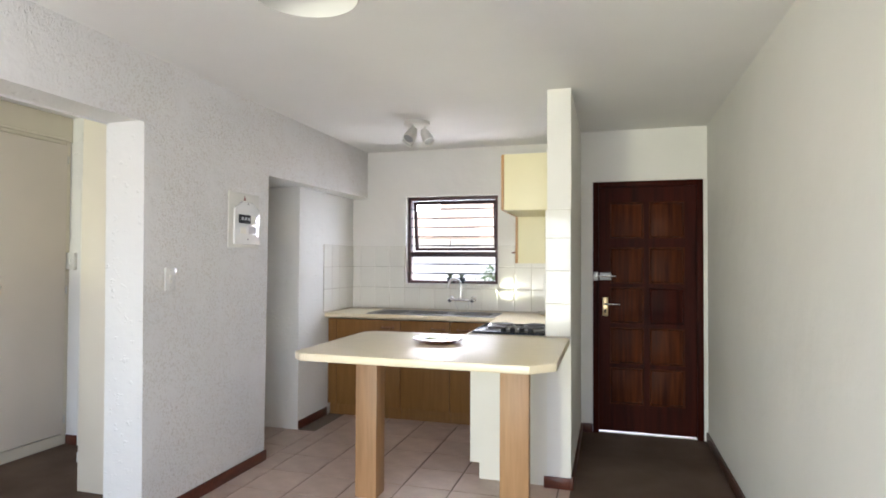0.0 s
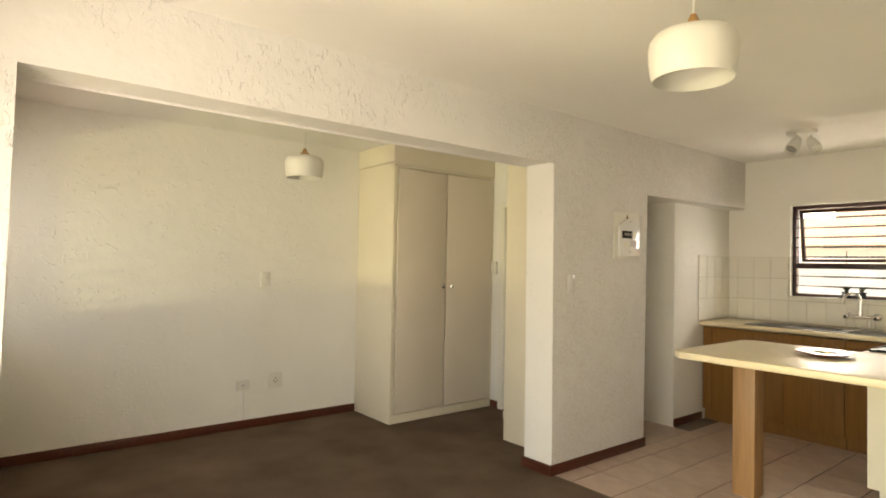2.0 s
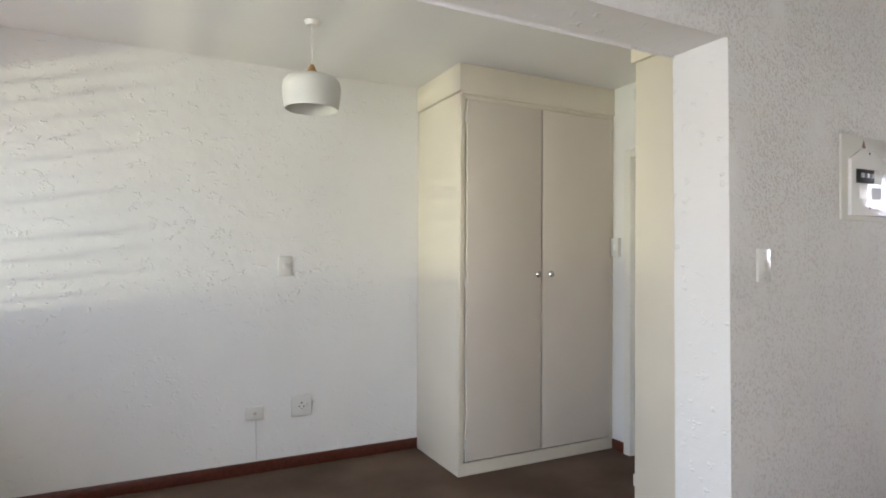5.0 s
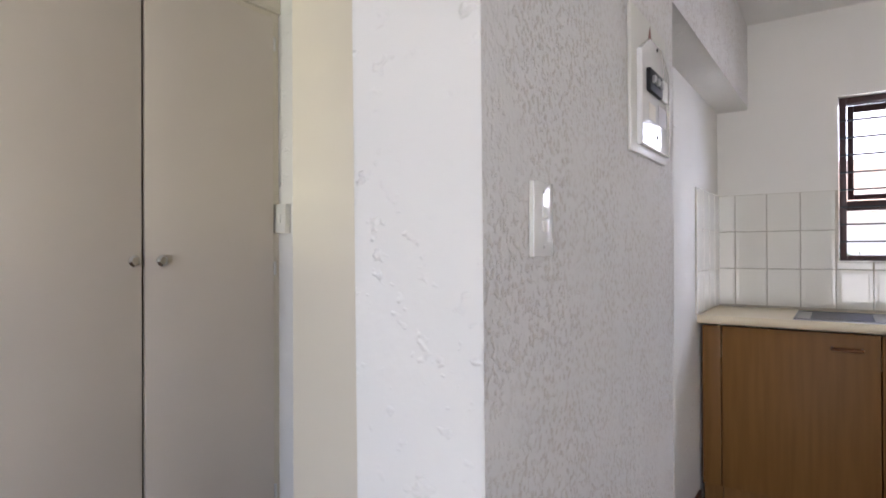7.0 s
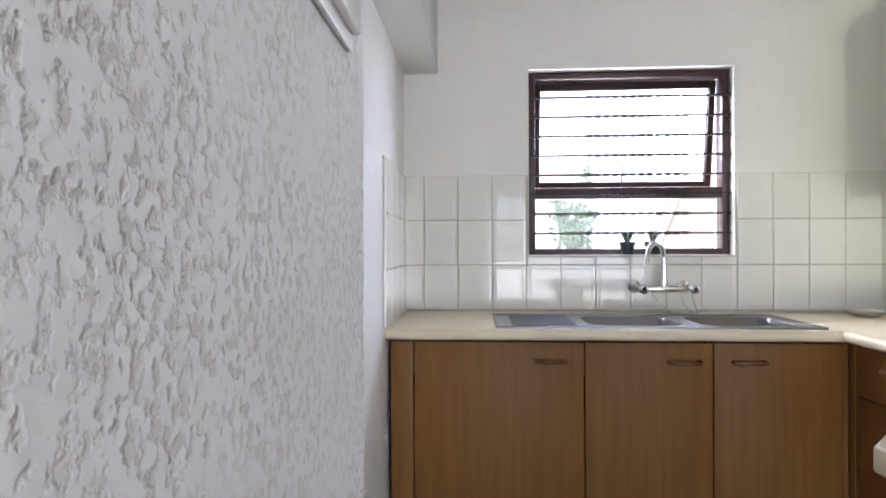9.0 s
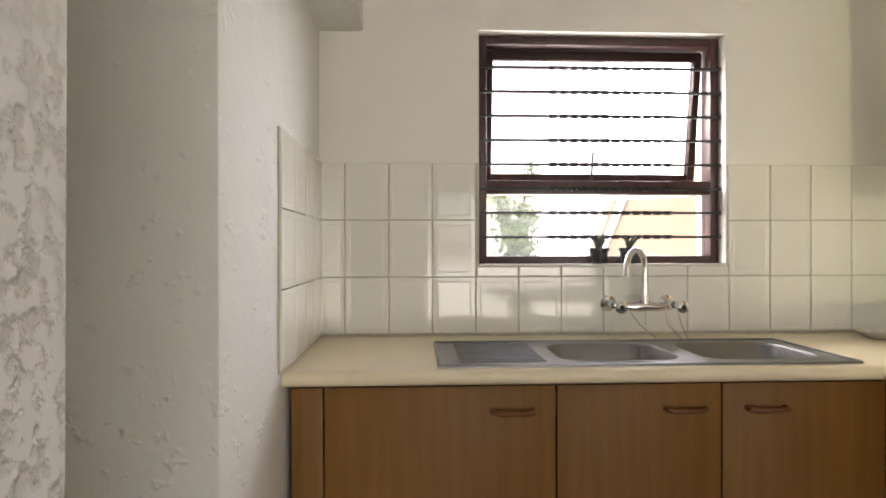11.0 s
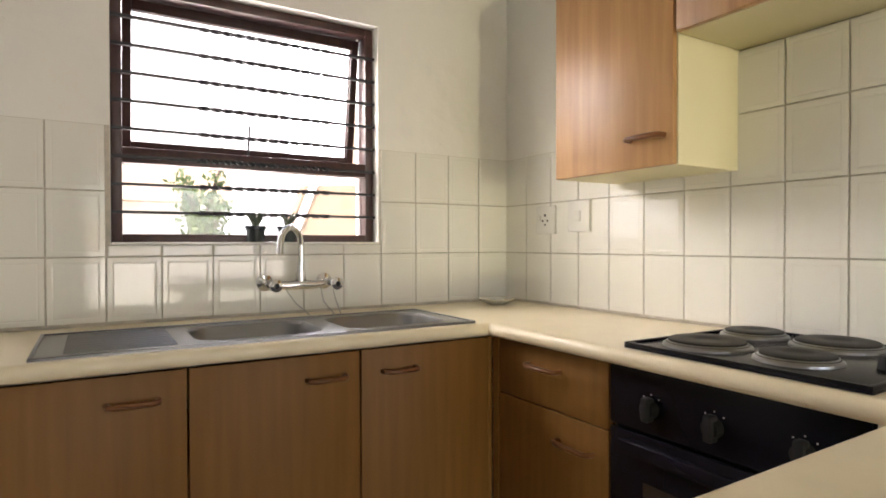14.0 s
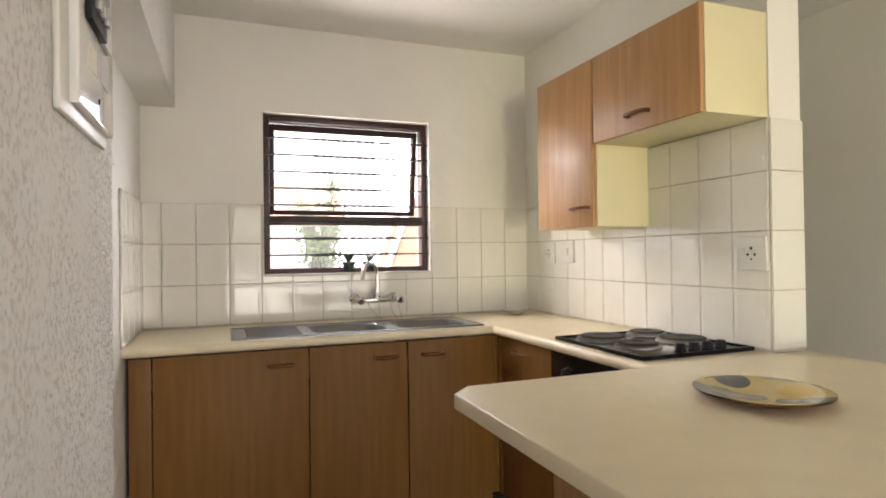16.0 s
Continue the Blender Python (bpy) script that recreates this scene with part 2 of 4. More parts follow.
M_GLOSS = material("glossy white enamel", (0.80, 0.80, 0.79), 0.08, vary=0.01, coat=1.0, spec=0.9)
M_SEAM_SHADE = material("grey brown seam shade", (0.10, 0.08, 0.055), 0.7)
M_TERRA = material("red brown glaze", (0.30, 0.10, 0.04), 0.3)
M_CORD = material("white cord", (0.7, 0.69, 0.66), 0.5)
M_SOAP = material("off white ceramic", (0.80, 0.77, 0.68), 0.25)

M_GLASS = bpy.data.materials.new("window glass")
M_GLASS.use_nodes = True
gb = M_GLASS.node_tree.nodes["Principled BSDF"]
gb.inputs["Transmission Weight"].default_value, gb.inputs["Roughness"].default_value, gb.inputs["IOR"].default_value = 1.0, 0.0, 1.45


# ---- mesh helpers ----
def box(bm, x0, y0, z0, x1, y1, z1, bevel=0.0, seg=2):
    r = bmesh.ops.create_cube(bm, size=1.0, matrix=Matrix.LocRotScale(((x0 + x1) / 2, (y0 + y1) / 2, (z0 + z1) / 2), None, (x1 - x0, y1 - y0, z1 - z0)))
    if bevel:
        edges = list({e for v in r["verts"] for e in v.link_edges})
        bmesh.ops.bevel(bm, geom=edges, offset=bevel, segments=seg, affect="EDGES", profile=0.5)
    return bm


def boxes(*items, bevel=0.0):
    bm = bmesh.new()
    for b in items:
        box(bm, *b, bevel=bevel)
    return bm


def lathe(profile, seg=32, axis="z", at=(0, 0, 0), turn=None):
    """A body of revolution from (radius, height) pairs."""
    bm = bmesh.new()
    rings = []
    for r, h in profile:
        rings.append([bm.verts.new((r * math.cos(2 * math.pi * k / seg), r * math.sin(2 * math.pi * k / seg), h)) for k in range(seg)])
    for a, b in zip(rings, rings[1:]):
        for k in range(seg):
            bm.faces.new((a[k], a[(k + 1) % seg], b[(k + 1) % seg], b[k]))
    for ring, flip in () if profile[0] == profile[-1] else ((rings[0], True), (rings[-1], False)):
        if profile[0 if flip else -1][0] > 1e-4:
            bm.faces.new(ring[::-1] if flip else ring)
    bmesh.ops.remove_doubles(bm, verts=bm.verts, dist=1e-6)
    m = {"z": Matrix.Identity(4), "x": Matrix.Rotation(radians(90), 4, "Y"), "y": Matrix.Rotation(radians(-90), 4, "X")}[axis]
    bm.transform(Matrix.Translation(at) @ (turn or Matrix.Identity(4)) @ m)
    return bm


def tube(points, radius, seg=10, caps=True):
    """A round tube along a line of points."""
    bm = bmesh.new()
    pts = [Vector(p) for p in points]
    rings = []
    up = None
    for i, p in enumerate(pts):
        d = (pts[min(i + 1, len(pts) - 1)] - pts[max(i - 1, 0)]).normalized()
        if up is None:
            up = d.orthogonal().normalized()
        up = (up - d * up.dot(d)).normalized()
        side = d.cross(up)
        r = radius[i] if isinstance(radius, (list, tuple)) else radius
        rings.append([bm.verts.new(p + (up * math.cos(2 * math.pi * k / seg) + side * math.sin(2 * math.pi * k / seg)) * r) for k in range(seg)])
    for a, b in zip(rings, rings[1:]):
        for k in range(seg):
            bm.faces.new((a[k], a[(k + 1) % seg], b[(k + 1) % seg], b[k]))
    if caps:
        bm.faces.new(rings[0][::-1])
        bm.faces.new(rings[-1])
    return bm


def prism(outline, z0, z1, bevel=0.0):
    bm = bmesh.new()
    lo = [bm.verts.new((x, y, z0)) for x, y in outline]
    hi = [bm.verts.new((x, y, z1)) for x, y in outline]
    bm.faces.new(lo[::-1])
    bm.faces.new(hi)
    for k in range(len(lo)):
        j = (k + 1) % len(lo)
        bm.faces.new((lo[k], lo[j], hi[j], hi[k]))
    if bevel:
        bmesh.ops.bevel(bm, geom=[e for e in bm.edges if abs(e.verts[0].co.z - e.verts[1].co.z) < 1e-6], offset=bevel, segments=3, affect="EDGES", profile=0.5)
    return bm


def holed(us, vs, holes, w0, w1, plane="xy"):
    """One solid plate cut at the lines us and vs, without the cells (i, j) of holes."""
    bm = bmesh.new()
    put = {"xy": lambda u, v, w: (u, v, w), "xz": lambda u, v, w: (u, w, v)}[plane]
    verts = {}

    def vert(i, j, k):
        key = (i, j, k)
        if key not in verts:
            verts[key] = bm.verts.new(put(us[i], vs[j], (w0, w1)[k]))
        return verts[key]

    kept = {(i, j) for i in range(len(us) - 1) for j in range(len(vs) - 1)} - set(holes)
    for i, j in sorted(kept):
        bm.faces.new([vert(i, j, 1), vert(i + 1, j, 1), vert(i + 1, j + 1, 1), vert(i, j + 1, 1)])
        bm.faces.new([vert(i, j + 1, 0), vert(i + 1, j + 1, 0), vert(i + 1, j, 0), vert(i, j, 0)])
        for di, dj, a, b in ((0, -1, (i, j), (i + 1, j)), (1, 0, (i + 1, j), (i + 1, j + 1)), (0, 1, (i + 1, j + 1), (i, j + 1)), (-1, 0, (i, j + 1), (i, j))):
            if (i + di, j + dj) not in kept:
                bm.faces.new([vert(*a, 0), vert(*b, 0), vert(*b, 1), vert(*a, 1)])
    return bm


def mesh_of(name, bm, mat, smooth=True):
    bmesh.ops.recalc_face_normals(bm, faces=bm.faces)
    me = bpy.data.meshes.new(name)
    bm.to_mesh(me)
    bm.free()
    me.materials.append(mat)
    if smooth:
        me.shade_smooth()
        me.set_sharp_from_angle(angle=radians(35))
    return me


def structure(name, bm, mat, label, category):
    ob = new(name, mesh_of(name, bm, mat))
    return tagged(ob, label, category, kind="structure")


def thing(name, base, label, category, group=""):
    ob = new(name)
    ob.location = base
    ob.empty_display_size = 0.1
    return tagged(ob, label, category, group)


def origin_of(ob):
    p = Vector()
    while ob:
        p += ob.location
        ob = ob.parent
    return p


def part(name, bm, mat, parent, label=""):
    """A mesh drawn in world places, hung under a thing or a part."""
    bm.transform(Matrix.Translation(-origin_of(parent)))
    ob = new(name, mesh_of(name, bm, mat))
    ob.parent = parent
    return tagged(ob, label)


def piece(name, me, parent, at, turn=None):
    ob = new(name, me)
    ob.parent = parent
    ob.location = Vector(at) - origin_of(parent)
    if turn:
        ob.rotation_euler = turn
    return ob


# ---- the rooms ----
H = 2.42
XB, XP, XL, XT, XR = -2.69, -0.493, -0.645, 1.412, 2.50
YS, YW, YD = 0.14, 6.135, 5.75
structure("floor_carpet", boxes((XB - 0.2, -0.05, -0.12, XR + 0.2, 3.36, 0.0), (1.555, 3.36, -0.12, XR + 0.2, YD + 0.02, 0.0), (XB - 0.2, 3.36, -0.12, -0.735, 4.4, 0.0)), M_CARPET, "worn brown carpet with paler stained patches", "carpet floor")
kitchen_floor = structure("floor_kitchen", boxes((-0.735, 3.36, -0.12, 1.555, YW + 0.1, -0.006), (-1.4, 4.4, -0.12, -0.735, 5.3, -0.006)), M_FLOORGROUT, "grouted kitchen floor under square terracotta tiles", "tile floor")
structure("ceiling", boxes((XB - 0.2, -0.1, H, XR + 0.2, YW + 0.2, H + 0.15)), M_CEIL, "flat white painted ceiling", "ceiling")

structure("wall_bedroom_west", boxes((XB - 0.2, 0.1, 0, XB, 4.5, H)), M_BED, "white trowelled plaster wall with rough ridges", "wall")
structure("wall_bedroom_north", holed((XB, -1.98, -1.2, -0.735), (0, 1.99, H), [(1, 0)], 4.30, 4.40, "xz"), M_BED, "white plaster wall beside the wardrobe", "wall")
structure("wall_bedroom_south", holed((XB, -2.52, -0.95, -0.735), (0, 0.9, 2.05, H), [(1, 1)], 0.1, 0.32, "xz"), M_BED, "white plaster wall with the bedroom window", "wall")
slab = prism([(YS - 0.02, -0.02), (0.425, -0.02), (0.425, 2.078), (3.33, 2.078), (3.33, -0.02), (4.425, -0.02), (4.425, 1.965), (YW + 0.02, 1.965), (YW + 0.02, H + 0.02), (YS - 0.02, H + 0.02)], -0.735, XP, 0.012)
slab.transform(Matrix(((0, 0, 1, 0), (1, 0, 0, 0), (0, 1, 0, 0), (0, 0, 0, 1))))
divider = structure("wall_divider", slab, M_PIER, "thick white rough plaster wall with a wide opening", "wall")
divider.data.materials.append(M_PIER_END)
for f in divider.data.polygons:
    f.material_index = 0 if abs(f.normal.x) > 0.5 else 1
structure("wall_kitchen_west", boxes((-1.5, 5.119, -0.02, XL, YW + 0.2, 1.985), bevel=0.012), M_PIER_END, "white plaster wall nib beside the worktop", "wall")
structure("wall_recess", boxes((-1.5, 4.40, 0, -1.35, 5.119, 1.965), (-1.5, 4.40, 1.965, -0.735, YW + 0.2, H)), M_SMOOTH, "white wall at the back of the recess", "wall")
structure("wall_window", holed((XL, -0.09, 0.797, 1.555), (0, 1.15, 1.977, H), [(1, 1)], YW, YW + 0.22, "xz"), M_SMOOTH, "white painted kitchen wall with the window opening", "wall")
structure("wall_partition", boxes((XT, 4.495, 0, 1.555, YW, H)), M_SMOOTH, "white partition wall end between kitchen and entrance", "wall")
structure("wall_entrance", holed((1.555, 1.645, 2.472, XR + 0.2), (0, 2.01, H), [(1, 0)], YD, YD + 0.15, "xz"), M_SMOOTH, "white wall round the front door", "wall")
structure("wall_east", boxes((XR, -0.1, 0, XR + 0.2, YD, H)), M_SMOOTH, "plain white living room wall", "wall")
structure("wall_patio", holed((-0.735, -0.42, 2.3, XR), (0, 2.06, H), [(1, 0)], -0.1, YS, "xz"), M_SMOOTH, "white wall round the sliding patio door", "wall")


def skirting(name, *runs):
    bm = bmesh.new()
    for r in runs:
        box(bm, *r[:2], 0.0, *r[2:], 0.07, bevel=0.004)
    return structure(name, bm, M_SKIRT, "red-brown varnished timber skirting", "skirting")


skirting("baseboard_bedroom", (XB, 0.32, XB + 0.014, 3.12), (XB + 0.014, 0.32, -0.735, 0.334), (-2.09, 4.286, -1.985, 4.30), (-0.749, 0.334, -0.735, 0.425))
skirting("baseboard_pier", (XP, 3.316, XP + 0.014, 4.425), (-0.745, 3.316, XP, 3.33))
skirting("baseboard_nib", (XL, 5.119, XL + 0.013, 5.60))
skirting("baseboard_entrance", (1.555, 4.481, 1.569, YD), (1.395, 4.481, 1.555, 4.495), (1.569, YD - 0.014, 1.645, YD), (XR - 0.014, 0.2, XR, YD))

# ---- wall tiles ----
ZROWS = (0.914, 1.111, 1.309, 1.508)


def tile_mesh(w, h):
    """A glazed tile with a moulded border, facing -y, its lower left corner at the origin."""
    bm = bmesh.new()
    g = 0.0012
    steps = [(g, 0.0), (g + 0.001, -0.0065), (0.003, -0.0072), (0.015, -0.0074), (0.018, -0.0068), (0.021, -0.0074)] if min(w, h) > 0.07 else [(g, 0.0), (g + 0.001, -0.0065), (0.005, -0.0075)]
    rings = []
    for d, y in steps:
        rings.append([bm.verts.new(p) for p in ((d, y, d), (w - d, y, d), (w - d, y, h - d), (d, y, h - d))])
    for a, b in zip(rings, rings[1:]):
        for k in range(4):
            bm.faces.new((a[k], a[(k + 1) % 4], b[(k + 1) % 4], b[k]))
    bm.faces.new(rings[-1])
    me = mesh_of("tile", bm, M_TILE, smooth=False)
    return me


TILES = {}


def tile(parent, x, y, z, w, h, turn=0.0):
    key = (round(w, 3), round(h, 3))
    if key not in TILES:
        TILES[key] = tile_mesh(*key)
    return piece("tile", TILES[key], parent, (x, y, z), (0, 0, radians(turn)))


# ---- kitchen window ----
def kitchen_window():
    y0, y1 = YW + 0.045, YW + 0.115
    x0, x1, z0, z1 = -0.088, 0.795, 1.152, 1.975
    w = thing("window_1", (0.355, YW + 0.08, z0), "dark brown timber window with burglar bars, top sash pushed open", "window")
    tagged(w, kind="structure")
    f = 0.031
    part("window_frame", boxes((x0, y0, z0, x0 + f, y1, z1), (x1 - f, y0, z0, x1, y1, z1), (x0 + f, y0, z1 - f, x1 - f, y1, z1), (x0 + f, y0, z0, x1 - f, y1, z0 + 0.03), (x0 + f, y0, 1.405, x1 - f, y1, 1.455), bevel=0.003), M_FRAME_RED, w)
    pane = part("pane", boxes((x0 + f, y1 - 0.03, z0 + 0.03, x1 - f, y1 - 0.026, 1.405)), M_GLASS, w)
    pane.visible_shadow = False
    # top-hung sash, pushed outwards
    t = Matrix.Translation((0, y1 - 0.02, z1 - f)) @ Matrix.Rotation(radians(8), 4, "X") @ Matrix.Translation((0, -(y1 - 0.02), -(z1 - f)))
    s0, s1 = x0 + f + 0.004, x1 - f - 0.004
    b0, b1 = 1.462, z1 - f - 0.004
    sash_bm = boxes((s0, y1 - 0.02, b0, s0 + 0.027, y1 + 0.02, b1), (s1 - 0.027, y1 - 0.02, b0, s1, y1 + 0.02, b1), (s0 + 0.027, y1 - 0.02, b1 - 0.034, s1 - 0.027, y1 + 0.02, b1), (s0 + 0.027, y1 - 0.02, b0, s1 - 0.027, y1 + 0.02, b0 + 0.026), bevel=0.003)
    sash_bm.transform(t)
    sash = part("sash", sash_bm, M_FRAME, w)
    pane_bm = boxes((s0 + 0.027, y1 - 0.002, b0 + 0.026, s1 - 0.027, y1 + 0.002, b1 - 0.034))
    pane_bm.transform(t)
    pane = part("pane", pane_bm, M_GLASS, sash)
    pane.visible_shadow = False
    part("stay", tube([(0.33, y0 + 0.02, 1.455), (0.33, y0 + 0.015, 1.50), (0.333, y0 + 0.01, 1.56)], 0.004), M_BAR, w, "dark metal peg stay")
    part("window_sill", boxes((x0, YW - 0.004, z0 - 0.004, x1, y0, z0 + 0.004), bevel=0.002), M_TILE, w)
    # twisted flat bars, straight at their ends
    for k in range(8):
        z = 1.858 - 0.0868 * k
        bm = bmesh.new()
        n, yb = 90, YW + 0.035
        rings = []
        for i in range(n + 1):
            u = i / n
            x = x0 + (x1 - x0) * u
            a = 0.0 if u < 0.28 or u > 0.80 else (u - 0.28) / 0.52 * math.pi * 12
            c, s = math.cos(a), math.sin(a)
            rings.append([bm.verts.new((x, yb + p * c - q * s, z + p * s + q * c)) for p, q in ((-0.0075, -0.0042), (0.0075, -0.0042), (0.0075, 0.0042), (-0.0075, 0.0042))])
        for a, b in zip(rings, rings[1:]):
            for j in range(4):
                bm.faces.new((a[j], a[(j + 1) % 4], b[(j + 1) % 4], b[j]))
        part("burglar_bar", bm, M_BAR, w)
    return w


kitchen_window()


def bedroom_window():
    x0, x1, z0, z1, y0, y1 = -2.518, -0.952, 0.902, 2.048, 0.14, 0.21
    w = thing("window_2", ((x0 + x1) / 2, 0.17, z0), "dark brown timber bedroom window with horizontal burglar bars", "window")
    tagged(w, kind="structure")
    f = 0.045
    part("window_frame", boxes((x0, y0, z0, x0 + f, y1, z1), (x1 - f, y0, z0, x1, y1, z1), (x0 + f, y0, z1 - f, x1 - f, y1, z1), (x0 + f, y0, z0, x1 - f, y1, z0 + f), bevel=0.003), M_FRAME_RED, w)
    part("window_sill", boxes((x0, y1, z0 - 0.001, x1, 0.335, z0 + 0.012), bevel=0.003), M_TILE, w)
    for k in range(12):
        z = z0 + 0.09 + 0.086 * k
        part("burglar_bar", boxes((x0 + f, 0.222, z - 0.011, x1 - f, 0.230, z + 0.011)), M_BAR, w)


bedroom_window()


# ---- doors ----
def front_door():
    d = thing("door_1", (2.06, YD, 0), "dark mahogany panelled front door, closed", "door")
    tagged(d, kind="structure")
    x0, x1, zt = 1.648, 2.470, 2.008
    part("door_frame", boxes((x0, YD - 0.006, 0, x0 + 0.045, YD + 0.09, zt), (x1 - 0.045, YD - 0.006, 0, x1, YD + 0.09, zt), (x0 + 0.045, YD - 0.006, zt - 0.045, x1 - 0.045, YD + 0.09, zt), bevel=0.004), M_DOOR, d)
    a0, a1, z0, z1 = x0 + 0.0455, x1 - 0.0455, 0.019, zt - 0.0455
    yl, yb = YD + 0.02, YD + 0.06
    cols = ((a0 + 0.085, 2.038), (2.076, a1 - 0.085))
    tops = (1.842, 1.482, 1.165, 0.845, 0.525)
    rows = [(t - 0.29, t) for t in tops]
    zs = [z0] + [v for r in rows[::-1] for v in r] + [z1]
    holes = [(i, 2 * k + 1) for i in (1, 3) for k in range(5)]
    leaf = part("leaf", holed((a0, *cols[0], *cols[1], a1), zs, holes, yl, yb, "xz"), M_DOOR, d)
    for c in cols:
        for lo, hi in rows:
            bm = bmesh.new()
            steps = [(0.0, yl - 0.003), (0.007, yl - 0.003), (0.013, yl + 0.016), (0.02, yl + 0.018), (0.03, yl + 0.014)]
            rings = [[bm.verts.new(p) for p in ((c[0] + s, y, lo + s), (c[1] - s, y, lo + s), (c[1] - s, y, hi - s), (c[0] + s, y, hi - s))] for s, y in steps]
            for a, b in zip(rings, rings[1:]):
                for k in range(4):
                    bm.faces.new((a[k], a[(k + 1) % 4], b[(k + 1) % 4], b[k]))
            bm.faces.new(rings[-1])
            part("panel", bm, M_DOOR if (c is cols[1] and hi == 1.165) else M_DOOR_PANEL, leaf)
    for c in cols:
        for lo, hi in rows:
            part("panel_back", boxes((c[0] - 0.01, yl + 0.024, lo - 0.01, c[1] + 0.01, yl + 0.034, hi + 0.01)), M_DOOR, leaf)
    plate = part("lock_plate", boxes((1.722, yl - 0.006, 0.93, 1.766, yl, 1.08), bevel=0.002), M_BRASS, d, "worn brass lever lock plate")
    part("lever", tube([(1.744, yl - 0.004, 1.03), (1.744, yl - 0.045, 1.03), (1.765, yl - 0.05, 1.03), (1.86, yl - 0.048, 1.026)], 0.008), M_CHROME, plate)
    part("keyhole", boxes((1.736, yl - 0.0075, 0.955, 1.752, yl - 0.0055, 0.985)), M_BLACK_PLASTIC, plate)
    bolt = part("bolt_plate", boxes((1.652, yl - 0.028, 1.215, 1.69, yl - 0.02, 1.285), (1.70, yl - 0.008, 1.22, 1.79, yl, 1.28), bevel=0.002), M_GREY_METAL, d, "grey metal door bolt")
    part("bolt_rod", tube([(1.66, yl - 0.022, 1.25), (1.83, yl - 0.022, 1.25)], 0.007), M_CHROME, bolt)
    part("threshold", boxes((1.695, YD + 0.022, -0.01, 2.423, YD + 0.16, 0.003), bevel=0.001), M_WHITE_PANEL, d, "pale threshold strip lit from outside")


front_door()


def bedroom_door():
    d = thing("door_2", (-1.6, 4.3, 0), "white painted inner door in a cream frame beside the wardrobe", "door")
    tagged(d, kind="structure")
    part("door_frame", boxes((-1.98, 4.285, 0, -1.925, 4.405, 1.985), (-1.255, 4.285, 0, -1.2, 4.405, 1.985), (-1.925, 4.285, 1.935, -1.255, 4.405, 1.985), bevel=0.003), M_WHITE_PANEL, d)
    part("leaf", boxes((-1.922, 4.33, 0.006, -1.258, 4.37, 1.932), bevel=0.002), M_WHITE_PANEL, d)


bedroom_door()


def patio_door():
    d = thing("door_3", (0.9, 0.02, 0), "dark mahogany sliding patio door standing open, brass lock plates", "sliding door")
    tagged(d, kind="structure")
    y0, y1, zt = -0.08, YS + 0.004, 2.058
    frame_part = part("door_frame", boxes((-0.418, y0, 0, -0.33, y1, zt), (2.21, y0, 0, 2.298, y1, zt), (-0.33, y0, zt - 0.085, 2.21, y1, zt), (-0.33, y0, 0.0, 2.21, y0 + 0.1, 0.02), bevel=0.004), M_FRAME, d)
    part("stop", boxes((-0.33, 0.03, 0.02, -0.305, 0.06, zt - 0.085), (-0.33, y0 + 0.01, zt - 0.12, 2.21, 0.03, zt - 0.085), bevel=0.003), M_FRAME, frame_part)
    part("lock_keep", boxes((-0.331, 0.085, 0.965, -0.327, 0.114, 1.075), bevel=0.001), M_GREY_METAL, frame_part, "steel lock keep with a slot")
    part("slot", boxes((-0.3262, 0.094, 0.99, -0.325, 0.108, 1.05)), M_BLACK_PLASTIC, frame_part)
    leaf = part("leaf_stile", boxes((-0.30, -0.07, 0.03, -0.215, -0.03, 1.97), bevel=0.004), M_FRAME, d)
    part("lock_plate", boxes((-0.2155, -0.066, 0.98, -0.211, -0.034, 1.10), bevel=0.001), M_GREY_METAL, leaf)
    part("latch", lathe([(0.0, 0), (0.018, 0), (0.018, 0.006), (0.0, 0.006)], 16, "x", (-0.213, -0.05, 0.90)), M_BRASS, leaf, "small brass latch plate")


patio_door()


# ---- bedroom ----
def hinge(parent, x, y, z):
    part("hinge", tube([(x, y, z - 0.028), (x, y, z + 0.028)], 0.006), M_WHITE_PLASTIC, parent)


